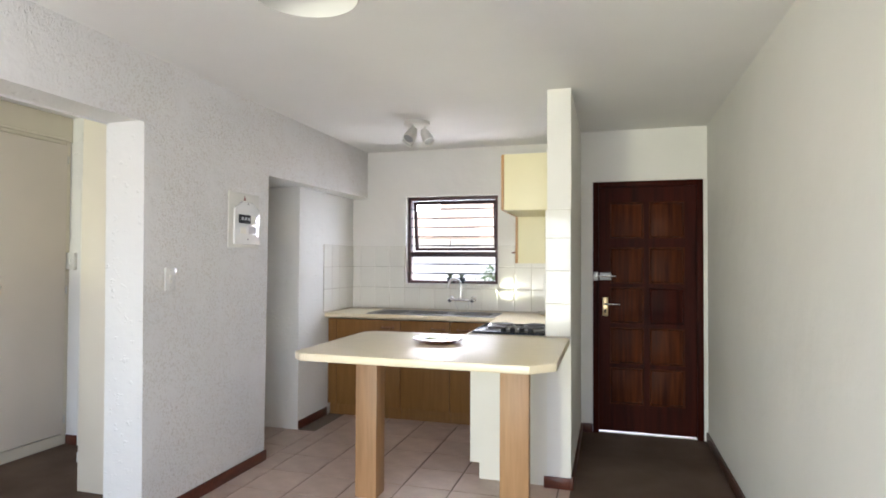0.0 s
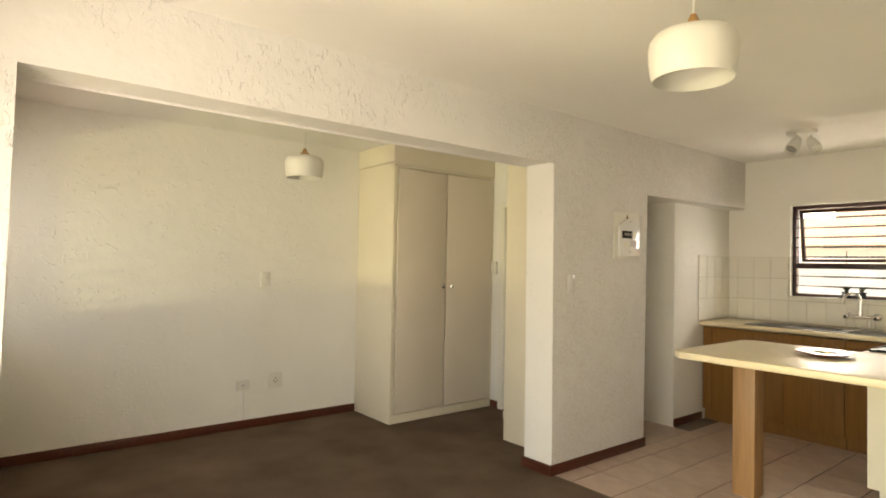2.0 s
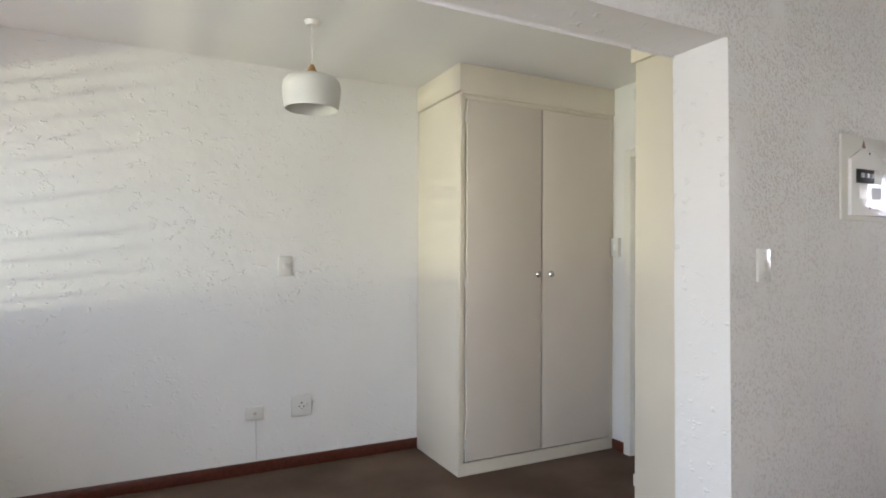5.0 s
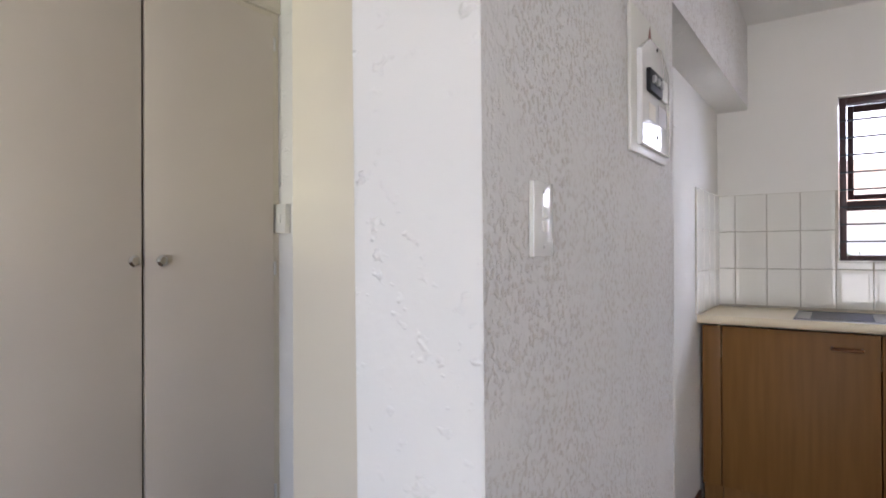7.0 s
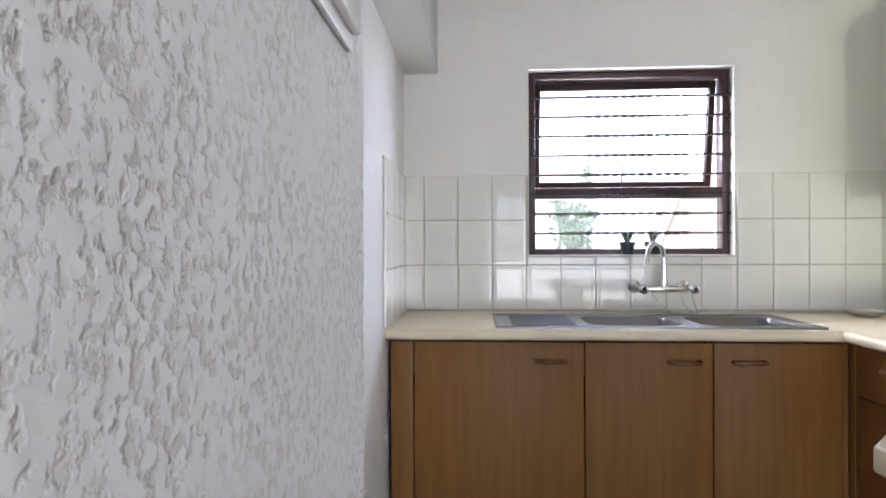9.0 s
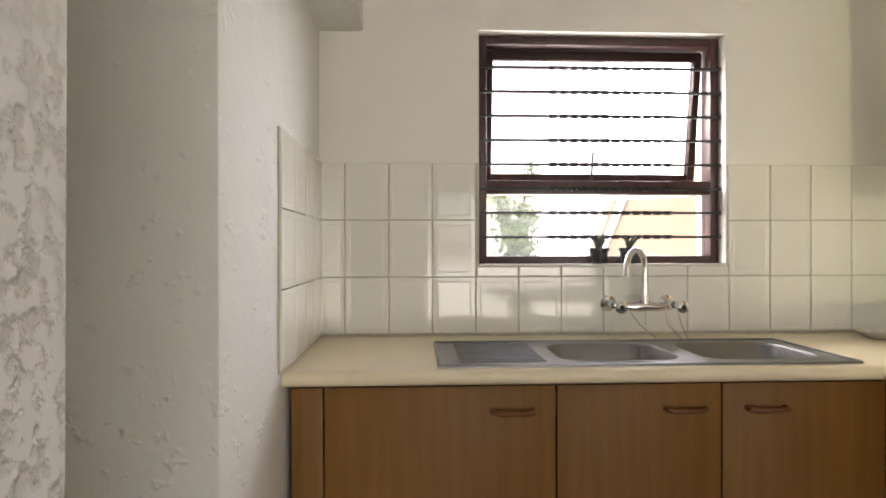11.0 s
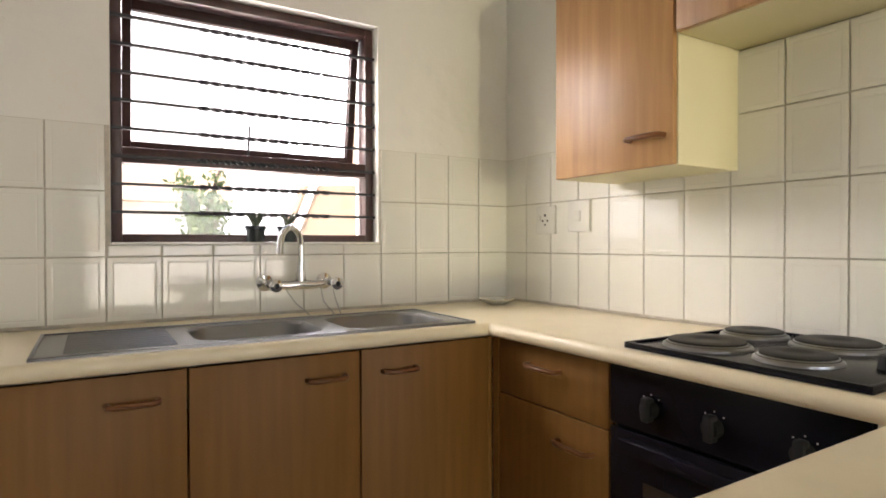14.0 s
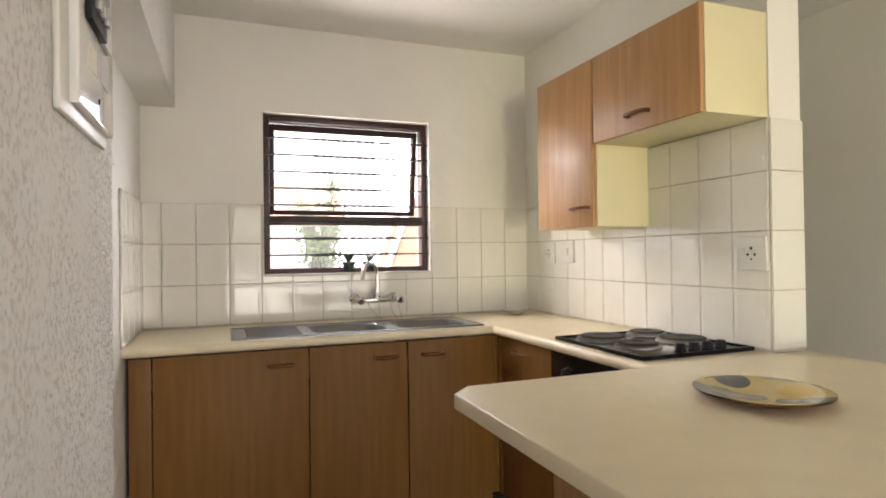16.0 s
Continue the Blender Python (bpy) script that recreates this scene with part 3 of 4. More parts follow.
def wardrobe():
    x0, x1, y0, y1 = XB, -2.095, 3.12, 4.298
    w = thing("wardrobe", ((x0 + x1) / 2, (y0 + y1) / 2, 0), "cream melamine built-in wardrobe with two closed doors", "wardrobe")
    part("body", boxes((x0 + 0.002, y0, 0.0, x1 - 0.03, y1, 2.25), bevel=0.001), M_CREAM, w)
    part("face_frame", boxes((x1 - 0.03, y0, 0.075, x1, y0 + 0.032, 2.25), (x1 - 0.03, y1 - 0.04, 0.075, x1, y1, 2.25), (x1 - 0.03, y0 + 0.032, 2.215, x1, y1 - 0.04, 2.25), bevel=0.002), M_CREAM, w)
    part("plinth", boxes((x1 - 0.03, y0, 0, x1 - 0.006, y1, 0.075), bevel=0.001), M_CREAM, w)
    part("cornice", boxes((x0 + 0.002, y0 - 0.012, 2.256, x1 + 0.014, y1, H - 0.002), bevel=0.003), M_CREAM, w)
    part("bead", boxes((x1 - 0.01, y0 + 0.005, 2.238, x1 + 0.018, y1, 2.2555), bevel=0.004), M_CREAM, w)
    seam = 3.695
    # dark strip added to deepen the shade between the two doors
    part("seam_shadow_gap", boxes((x1 - 0.03, seam - 0.012, 0.09, x1 - 0.004, seam + 0.012, 2.214)), M_SEAM_SHADE, w, "grey-brown strip added as shade in the door gap")
    for a, b, hy, ky in ((y0 + 0.036, seam - 0.006, y0 + 0.03, seam - 0.045), (seam + 0.006, y1 - 0.045, y1 - 0.035, seam + 0.052)):
        door = part("door", boxes((x1 + 0.002, a, 0.092, x1 + 0.02, b, 2.208), bevel=0.002), M_CREAM_DOOR, w)
        for z in (0.19, 1.14, 2.10):
            hinge(door, x1 + 0.016, hy, z)
        part("knob", lathe([(0.0, 0), (0.009, 0), (0.008, 0.014), (0.02, 0.022), (0.021, 0.031), (0.014, 0.039), (0.0, 0.041)], 20, "x", (x1 + 0.02, ky, 1.18)), M_CHROME, door, "round chrome knob")
    return w


wardrobe()


def second_cupboard():
    w = thing("cupboard", (-1.0, 3.95, 0), "cream melamine built-in cupboard against the dividing wall", "cupboard")
    part("body", boxes((-1.24, 3.635, 0, -0.737, 4.296, 2.245), bevel=0.001), M_CREAM, w)
    part("cornice", boxes((-1.262, 3.624, 2.25, -0.737, 4.296, H - 0.002), bevel=0.003), M_CREAM, w)
    door = part("door", boxes((-1.262, 3.66, 0.09, -1.243, 4.28, 2.21), bevel=0.002), M_CREAM_DOOR, w)
    for z in (0.19, 2.10):
        hinge(door, -1.258, 3.652, z)


second_cupboard()


def pendant(x, y, rim):
    p = thing("pendant_lamp", (x, y, rim), "white metal pendant lamp with a turned wooden cap", "pendant lamp", "pendant lamps")
    out = [(0.127, 0.0), (0.133, 0.03), (0.138, 0.07), (0.139, 0.105), (0.134, 0.13), (0.12, 0.148), (0.095, 0.158), (0.06, 0.166), (0.034, 0.172)]
    inn = [(r - 0.003, z - 0.002 if z else 0.0) for r, z in out][::-1]
    bm = lathe([(r, rim + z) for r, z in out] + [(r, rim + z) for r, z in inn] + [(out[0][0], rim + out[0][1])], 48, at=(x, y, 0))
    bmesh.ops.remove_doubles(bm, verts=bm.verts, dist=1e-5)
    part("shade", bm, M_LAMP, p)
    part("cap", lathe([(0.0, rim + 0.160), (0.036, rim + 0.170), (0.034, rim + 0.178), (0.024, rim + 0.185), (0.016, rim + 0.2), (0.009, rim + 0.217), (0.0, rim + 0.219)], 24, at=(x, y, 0)), M_LAMPWOOD, p, "turned pale wood cap")
    part("bulb_holder", lathe([(0.0, rim + 0.09), (0.018, rim + 0.09), (0.018, rim + 0.16), (0.0, rim + 0.161)], 16, at=(x, y, 0)), M_WHITE_PLASTIC, p)
    part("cord", tube([(x, y, rim + 0.215), (x + 0.002, y, (rim + H) / 2), (x, y, H - 0.02)], 0.003, 8), M_CORD, p)
    part("ceiling_rose", lathe([(0.0, H - 0.025), (0.03, H - 0.022), (0.04, H - 0.001), (0.0, H - 0.0005)], 24, at=(x, y, 0)), M_WHITE_PLASTIC, p)


pendant(-1.905, 2.197, 1.992)
pendant(1.085, 2.15, 1.995)


def wall_plate(name, label, category, at, w, h, face, depth=0.01, draw=None, raised=0.0):
    """A plate on a wall. face: the way that it looks, +x, -x or -y. draw adds parts in plate coordinates: across, up, out."""
    p = thing(name, at, label, category)

    def place(a0, u0, o0, a1, u1, o1, bevel=0.001):
        x, y, z = at
        if face == "+x":
            c = (x + o0, y + a0, z + u0, x + o1, y + a1, z + u1)
        elif face == "-x":
            c = (x - o1, y + a0, z + u0, x - o0, y + a1, z + u1)
        else:
            c = (x + a0, y - o1, z + u0, x + a1, y - o0, z + u1)
        bm = bmesh.new()
        return box(bm, *c, bevel=bevel)

    part("plate", place(-w / 2, -h / 2, 0.001, w / 2, h / 2, depth, 0.003), M_WHITE_PLASTIC, p)
    if draw:
        draw(p, place, depth)
    return p


def rocker(p, place, d):
    part("rocker", place(-0.012, -0.018, d, 0.012, 0.018, d + 0.005), M_WHITE_PLASTIC, p)


def old_switch(p, place, d):
    part("steel_plate", place(-0.0365, -0.0605, d, 0.0365, 0.0605, d + 0.003, 0.001), M_GLOSS, p, "glossy white face plate")
    for u in (0.012, -0.012):
        part("rocker", place(-0.008, u - 0.009, d + 0.003, 0.008, u + 0.009, d + 0.008), M_WHITE_PLASTIC, p)
    for u in (0.045, -0.045):
        part("screw", place(-0.003, u - 0.003, d + 0.003, 0.003, u + 0.003, d + 0.0045), M_GREY_METAL, p)


def socket(p, place, d):
    for a, u, s in ((0.0, 0.018, 0.005), (-0.014, -0.004, 0.004), (0.014, -0.004, 0.004), (0.0, -0.02, 0.003)):
        part("pin_hole", place(a - s, u - s, d, a + s, u + s, d + 0.0012, 0.0003), M_BLACK_PLASTIC, p)
    part("rocker", place(0.026, -0.004, d, 0.042, 0.018, d + 0.004), M_WHITE_PLASTIC, p)


wall_plate("light_switch", "white rocker light switch on the plaster wall", "light switch", (XB, 2.237, 1.222), 0.078, 0.12, "+x", 0.016, rocker)
wall_plate("wall_socket", "white three-pin wall socket above the skirting", "wall socket", (XB, 2.343, 0.372), 0.12, 0.125, "+x", 0.018, socket)
aerial = wall_plate("telephone_socket", "small white telephone outlet with a thin cable running down", "wall outlet", (XB, 2.068, 0.356), 0.105, 0.078, "+x", 0.02, lambda p, place, d: part("jack", place(-0.01, -0.008, d, 0.01, 0.008, d + 0.002), M_GREYLABEL, p))
part("cable", tube([(XB + 0.006, 2.075, 0.32), (XB + 0.005, 2.078, 0.22), (XB + 0.005, 2.085, 0.07)], 0.0035, 8), M_CORD, aerial)
wall_plate("light_switch", "white rocker switch beside the wardrobe", "light switch", (-2.06, 4.30, 1.352), 0.08, 0.125, "-y", 0.03, rocker)
wall_plate("light_switch", "narrow white double switch on the opening's side", "light switch", (-0.61, 0.425, 1.28), 0.06, 0.12, "+x", 0.01, rocker).rotation_euler = (0, 0, radians(90))
wall_plate("light_switch", "glossy double light switch with two rockers on rough plaster", "light switch", (XP, 3.505, 1.262), 0.074, 0.122, "+x", 0.008, old_switch)


def distribution_board():
    y0, y1, z0, z1 = 3.99, 4.312, 1.445, 1.795
    b = thing("distribution_board", (XP, 4.15, z0), "white electrical distribution board with breakers and labels", "fuse box")
    part("back_plate", boxes((XP, y0, z0, XP + 0.010, y1, z1), bevel=0.004), M_WHITE_PLASTIC, b)
    cover = part("cover", prism([(y0 + 0.045, z0 + 0.02), (y1 - 0.01, z0 + 0.02), (y1 - 0.01, z1 - 0.1), (y1 - 0.09, z1 - 0.055), (y0 + 0.125, z1 - 0.055), (y0 + 0.045, z1 - 0.1)], 0, 0.014, 0.004), M_GLOSS, b, "glossy white raised cover")
    # stand the outline up on the wall
    cover.data.transform(Matrix(((0, 0, 1, XP + 0.009), (1, 0, 0, 0), (0, 1, 0, 0), (0, 0, 0, 1))) @ Matrix.Translation(b.location))
    cover.data.transform(Matrix.Translation(-b.location))
    f = XP + 0.0232
    part("breaker", boxes((f, 4.07, 1.60, f + 0.01, 4.185, 1.655), bevel=0.001), M_BLACK_PLASTIC, b, "black breaker block")
    for k in range(3):
        part("toggle", boxes((f + 0.01, 4.085 + k * 0.034, 1.62, f + 0.018, 4.10 + k * 0.034, 1.638), bevel=0.001), M_GREY_METAL, b)
    part("breaker", boxes((f, 4.19, 1.60, f + 0.007, 4.25, 1.655), bevel=0.001), M_WHITE_PLASTIC, b)
    part("notice", boxes((f, 4.18, 1.535, f + 0.001, 4.255, 1.585)), M_GREYLABEL, b, "small grey notice")
    part("notice", boxes((f, 4.09, 1.535, f + 0.001, 4.15, 1.575)), M_SOAP, b)
    part("warning_label", prism([(4.135, 1.748), (4.165, 1.748), (4.150, 1.782)], 0, 0.001), M_REDLABEL, b, "brown-red triangular warning label").data.transform(Matrix.Translation(-b.location) @ Matrix(((0, 0, 1, XP + 0.0105), (1, 0, 0, 0), (0, 1, 0, 0), (0, 0, 0, 1))) @ Matrix.Translation(b.location))
    for z in (1.725, 1.50):
        part("screw", lathe([(0.0, 0), (0.005, 0), (0.004, 0.002), (0.0, 0.0022)], 10, "x", (f, 4.17, z)), M_BLACK_PLASTIC, b)


distribution_board()

# ---- kitchen units ----
TOP = 0.905
XF, YF = 0.945, 5.60


def bow_handle(parent, a, b, out):
    """A wooden bow handle from a to b, standing off by the vector out."""
    a, b, o = Vector(a), Vector(b), Vector(out)
    d = (b - a).normalized()
    pts = [a, a + o * 0.7 + d * 0.002, a + o + d * 0.014, (a + b) / 2 + o * 1.05, b + o - d * 0.014, b + o * 0.7 - d * 0.002, b]
    part("handle", tube(pts, 0.0072, 10), M_HANDLE, parent, "varnished wooden bow handle")


def base_unit(x0, x1, handle, label):
    u = thing("base_cabinet", ((x0 + x1) / 2, 5.85, 0), label, "kitchen cabinet", "kitchen base cabinets")
    part("body", boxes((x0, YF + 0.02, 0.10, x1, YW - 0.004, 0.62)), M_OAK_SHADED, u)
    part("plinth", boxes((x0, YF + 0.045, 0, x1, YF + 0.06, 0.10)), M_OAK_SHADED, u)
    door = part("door", boxes((x0 + 0.0008, YF, 0.105, x1 - 0.0008, YF + 0.018, 0.855), bevel=0.0025), M_OAK_SHADED, u)
    if handle is not None:
        bow_handle(door, (handle - 0.052, YF, 0.79), (handle + 0.052, YF, 0.79), (0, -0.028, 0))
    return u


base_unit(XL + 0.016, -0.548, None, "narrow oak filler panel beside the sink cabinets")
base_unit(-0.545, 0.052, -0.062, "oak veneer base cabinet with a wooden bow handle")
base_unit(0.055, 0.492, 0.394, "oak veneer base cabinet under the sink")
base_unit(0.495, 0.925, 0.612, "oak veneer corner base cabinet")


def drawer_unit():
    u = thing("drawer_cabinet", (1.17, 5.36, 0), "oak cabinet with a drawer above a door", "kitchen cabinet", "kitchen base cabinets")
    part("body", boxes((XF + 0.02, 5.118, 0.10, XT - 0.002, 5.598, 0.86)), M_OAK_SHADED, u)
    part("plinth", boxes((XF + 0.045, 5.118, 0, XF + 0.06, 5.598, 0.10)), M_OAK_SHADED, u)
    part("filler", boxes((0.9265, YF + 0.004, 0.105, XF - 0.0025, YF + 0.018, 0.855)), M_OAK_SHADED, u)
    part("corner_post", boxes((XF - 0.002, 5.57, 0.105, XF + 0.018, 5.598, 0.855)), M_OAK_SHADED, u)
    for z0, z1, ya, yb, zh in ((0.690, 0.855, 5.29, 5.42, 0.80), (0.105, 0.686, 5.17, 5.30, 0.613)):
        front = part("drawer_front" if z0 > 0.5 else "door", boxes((XF, 5.12, z0, XF + 0.018, 5.566, z1), bevel=0.003), M_OAK_SHADED, u)
        bow_handle(front, (XF, ya, zh), (XF, yb, zh), (-0.028, 0, 0))


drawer_unit()


def oven():
    o = thing("oven", (1.17, 4.83, 0), "black built-under electric oven with three control knobs", "oven")
    y0, y1 = 4.555, 5.112
    part("body", boxes((XF + 0.02, y0, 0.10, XT - 0.004, y1, 0.86)), M_BLACK_PLASTIC, o)
    panel = part("control_panel", boxes((XF - 0.004, y0, 0.715, XF + 0.018, y1, 0.858), bevel=0.004), M_BLACK_GLASS, o)
    for y in (4.66, 4.835, 4.99):
        knob = part("knob", lathe([(0.0, 0), (0.021, 0), (0.019, 0.02), (0.0, 0.021)], 20, "x", (XF - 0.004, y, 0.775), Matrix.Rotation(radians(180), 4, "Z")), M_BLACK_PLASTIC, panel)
        part("grip", boxes((XF - 0.032, y - 0.011, 0.747, XF - 0.006, y + 0.011, 0.803), bevel=0.006), M_BLACK_PLASTIC, knob)
        for a in range(3):
            t = radians(50 + a * 40)
            part("mark", boxes((XF - 0.0052, y + 0.032 * math.cos(t) - 0.0015, 0.775 + 0.032 * math.sin(t) - 0.0015, XF - 0.0044, y + 0.032 * math.cos(t) + 0.0015, 0.775 + 0.032 * math.sin(t) + 0.0015)), M_GREYLABEL, knob)
    door = part("door", boxes((XF - 0.004, y0, 0.14, XF + 0.018, y1, 0.706), bevel=0.004), M_BLACK_GLASS, o)
    part("handle", boxes((XF - 0.024, y0 + 0.035, 0.655, XF - 0.005, y1 - 0.035, 0.688), bevel=0.006), M_BLACK_GLASS, door)
    part("window", boxes((XF - 0.0062, y0 + 0.10, 0.26, XF - 0.0042, y1 - 0.10, 0.60)), M_OVENGLASS, door)
    for k in range(8):
        part("shelf_mark", boxes((XF - 0.0072, y1 - 0.125, 0.56 - k * 0.03, XF - 0.0062, y1 - 0.12, 0.568 - k * 0.03)), M_GREYLABEL, door)


oven()

end_panel = thing("end_panel", (1.15, 4.53, 0), "white melamine end panel closing the oven unit", "end panel")
part("panel", boxes((0.93, 4.515, 0.10, 1.41, 4.545, 0.862), (0.99, 4.515, 0.0, 1.41, 4.545, 0.10)), M_WHITE_PANEL, end_panel)


def worktop():
    w = thing("worktop", (0.4, 5.8, 0.865), "cream laminate worktop with a rounded front edge", "worktop")

    # the sink hangs in a real cut-out
    x0, x1, y0, y1 = -0.235, 0.845, 5.615, 5.945
    yf, xf, r = 5.555, 0.895, 0.016

    def slab(a0, b0, a1, b1):
        return (a0, b0, 0.866, a1, b1, TOP)

    part("top", holed((XL + 0.002, x0, x1, XT - 0.002), (yf + r, y0, y1, YW - 0.002), [(1, 1)], 0.866, TOP), M_TOP, w)
    part("top", boxes(slab(xf + r, 4.474, XT - 0.002, yf + r - 0.0005)), M_TOP, w)
    # rounded nosings
    def nose(length, m):
        bm = bmesh.new()
        n = 8
        prof = [(0.0, 0.0)] + [(-r * math.sin(math.pi * k / n) * 1.0, 0.0195 - 0.0195 * math.cos(math.pi * k / n)) for k in range(1, n)] + [(0.0, 0.039)]
        rows = [[bm.verts.new((s * length, p, q)) for p, q in prof] for s in (0, 1)]
        for k in range(len(prof) - 1):
            bm.faces.new((rows[0][k], rows[0][k + 1], rows[1][k + 1], rows[1][k]))
        bm.faces.new(rows[0])
        bm.faces.new(rows[1])
        bm.transform(m)
        return bm

    part("nosing", nose(xf + r - (XL + 0.002), Matrix.Translation((XL + 0.002, yf + r, 0.866))), M_TOP, w)
    part("nosing", nose(yf + r - 4.474, Matrix.Translation((xf + r, yf + r, 0.866)) @ Matrix.Rotation(radians(-90), 4, "Z")), M_TOP, w)


worktop()


def breakfast_bar():
    b = thing("breakfast_bar", (0.9, 4.0, 0), "cream laminate breakfast bar with clipped corners on two square oak legs", "table")
    out = [(0.30, 3.50), (1.44, 3.49), (1.548, 3.60), (1.548, 4.493), (1.41, 4.493), (1.41, 4.472), (0.30, 4.472), (0.24, 4.41), (0.24, 3.56)]
    part("top", prism(out, 0.866, TOP, 0.005), M_TOP, b)
    part("leg", boxes((0.362, 4.03, 0, 0.492, 4.16, 0.866), bevel=0.003), M_LEG, b)
    part("leg", boxes((1.208, 4.03, 0, 1.365, 4.10, 0.866), bevel=0.003), M_LEG, b)


breakfast_bar()


def sink():
    s = thing("sink", (0.31, 5.77, TOP), "stainless steel double-bowl sink with a ribbed drainer", "sink")
    x0, x1, y0, y1 = -0.256, 0.868, 5.585, 5.972
    bowls = ((0.075, 0.425), (0.475, 0.822))
    b0, b1 = 5.635, 5.915
    zt = TOP + 0.004
    bm = holed((x0, *bowls[0], *bowls[1], x1), (y0, b0, b1, y1), [(1, 1), (3, 1)], TOP + 0.0005, zt)
    part("rim_sheet", bm, M_STEEL, s)
    part("raised_edge", boxes((x0, y0, zt, x1, y0 + 0.008, zt + 0.004), (x0, y1 - 0.008, zt, x1, y1, zt + 0.004), (x0, y0 + 0.008, zt, x0 + 0.008, y1 - 0.008, zt + 0.004), (x1 - 0.008, y0 + 0.008, zt, x1, y1 - 0.008, zt + 0.004), bevel=0.0015), M_STEEL, s)
    for k in range(9):
        y = 5.64 + k * 0.034
        bm = tube([(-0.195, y, zt - 0.001), (0.035, y, zt - 0.001)], 0.0055, 8)
        part("drainer_rib", bm, M_STEEL, s)

    def rounded(cx, cy, w, d, r, z):
        pts = []
        for sx, sy, a in ((1, 1, 0), (-1, 1, 90), (-1, -1, 180), (1, -1, 270)):
            for k in range(6):
                t = radians(a + 18 * k)
                pts.append((cx + sx * (w / 2 - r) + r * math.cos(t), cy + sy * (d / 2 - r) + r * math.sin(t), z))
        return pts

    for a, b in bowls:
        bm = bmesh.new()
        cx, cy, w, d = (a + b) / 2, (b0 + b1) / 2, b - a, b1 - b0
        levels = [(w + 0.004, d + 0.004, 0.004, zt + 0.0008), (w - 0.012, d - 0.012, 0.06, zt + 0.0008), (w - 0.022, d - 0.022, 0.06, zt - 0.006), (w - 0.04, d - 0.04, 0.06, zt - 0.11), (w - 0.075, d - 0.075, 0.05, zt - 0.14), (0.09, 0.09, 0.044, zt - 0.146), (0.07, 0.07, 0.034, zt - 0.152)]
        rings = [[bm.verts.new(p) for p in rounded(cx, cy, *lv)] for lv in levels]
        for p, q in zip(rings, rings[1:]):
            for k in range(len(p)):
                bm.faces.new((p[k], p[(k + 1) % len(p)], q[(k + 1) % len(p)], q[k]))
        bm.faces.new(rings[-1])
        bowl = part("bowl", bm, M_STEEL, s)
        part("drain", lathe([(0.0, zt - 0.149), (0.032, zt - 0.149), (0.03, zt - 0.146), (0.0, zt - 0.1455)], 20, at=(cx, cy, 0)), M_CHROME, bowl)


sink()


def tap():
    t = thing("sink_mixer", (0.47, YW - 0.01, 1.0), "chrome wall-mounted sink mixer with a swan-neck spout", "tap")
    y, z = YW - 0.075, 1.012
    part("body", tube([(0.39, y, z), (0.43, y, z - 0.004), (0.47, y, z), (0.51, y, z - 0.004), (0.55, y, z)], [0.012, 0.015, 0.018, 0.015, 0.012], 14), M_CHROME, t)
    for x in (0.365, 0.575):
        part("wall_flange", lathe([(0.0, 0), (0.03, 0), (0.028, 0.008), (0.014, 0.014), (0.013, 0.07), (0.0, 0.07)], 24, "y", (x, YW - 0.008, z + 0.004), Matrix.Rotation(radians(180), 4, "Z")), M_CHROME, t)
        h = part("handle", lathe([(0.0, 0), (0.014, 0), (0.015, 0.02), (0.022, 0.034), (0.022, 0.046), (0.012, 0.052), (0.0, 0.053)], 8, "y", (x + 0.01, y, z), Matrix.Rotation(radians(180), 4, "Z")), M_CHROME, t)
        part("indicator", lathe([(0.0, 0), (0.009, 0), (0.0, 0.002)], 12, "y", (x + 0.01, y - 0.053, z), Matrix.Rotation(radians(180), 4, "Z")), M_BLACK_PLASTIC, h)
    neck = [(0.47, y, z + 0.01), (0.472, y, z + 0.08)]
    for k in range(13):
        a = radians(180 * k / 12)
        neck.append((0.472 - 0.048 + 0.048 * math.cos(a), y - 0.05 * (1 - math.cos(a)) * 0.9, z + 0.13 + 0.062 * math.sin(a)))
    neck.append((0.374, y - 0.092, z + 0.105))
    part("spout", tube(neck, [0.016, 0.012] + [0.0105] * 13 + [0.0125], 14), M_CHROME, t)
    part("collar", lathe([(0.0, z + 0.015), (0.018, z + 0.015), (0.018, z + 0.04), (0.0, z + 0.041)], 18, at=(0.47, y, 0)), M_CHROME, t)
    for pts in ([(0.415, y, z - 0.01), (0.44, y - 0.03, 0.955), (0.475, y - 0.09, 0.912)], [(0.54, y, z - 0.01), (0.548, y - 0.01, 0.95), (0.55, y - 0.12, 0.912)], [(0.575, y - 0.03, z - 0.02), (0.585, y - 0.03, 0.955), (0.58, y - 0.09, 0.912)]):
        part("plug_chain", tube(pts, 0.0018, 6), M_GREY_METAL, t)
    part("tag", boxes((0.385, YW - 0.014, 0.92, 0.401, YW - 0.011, 0.935)), M_SOAP, t)


tap()


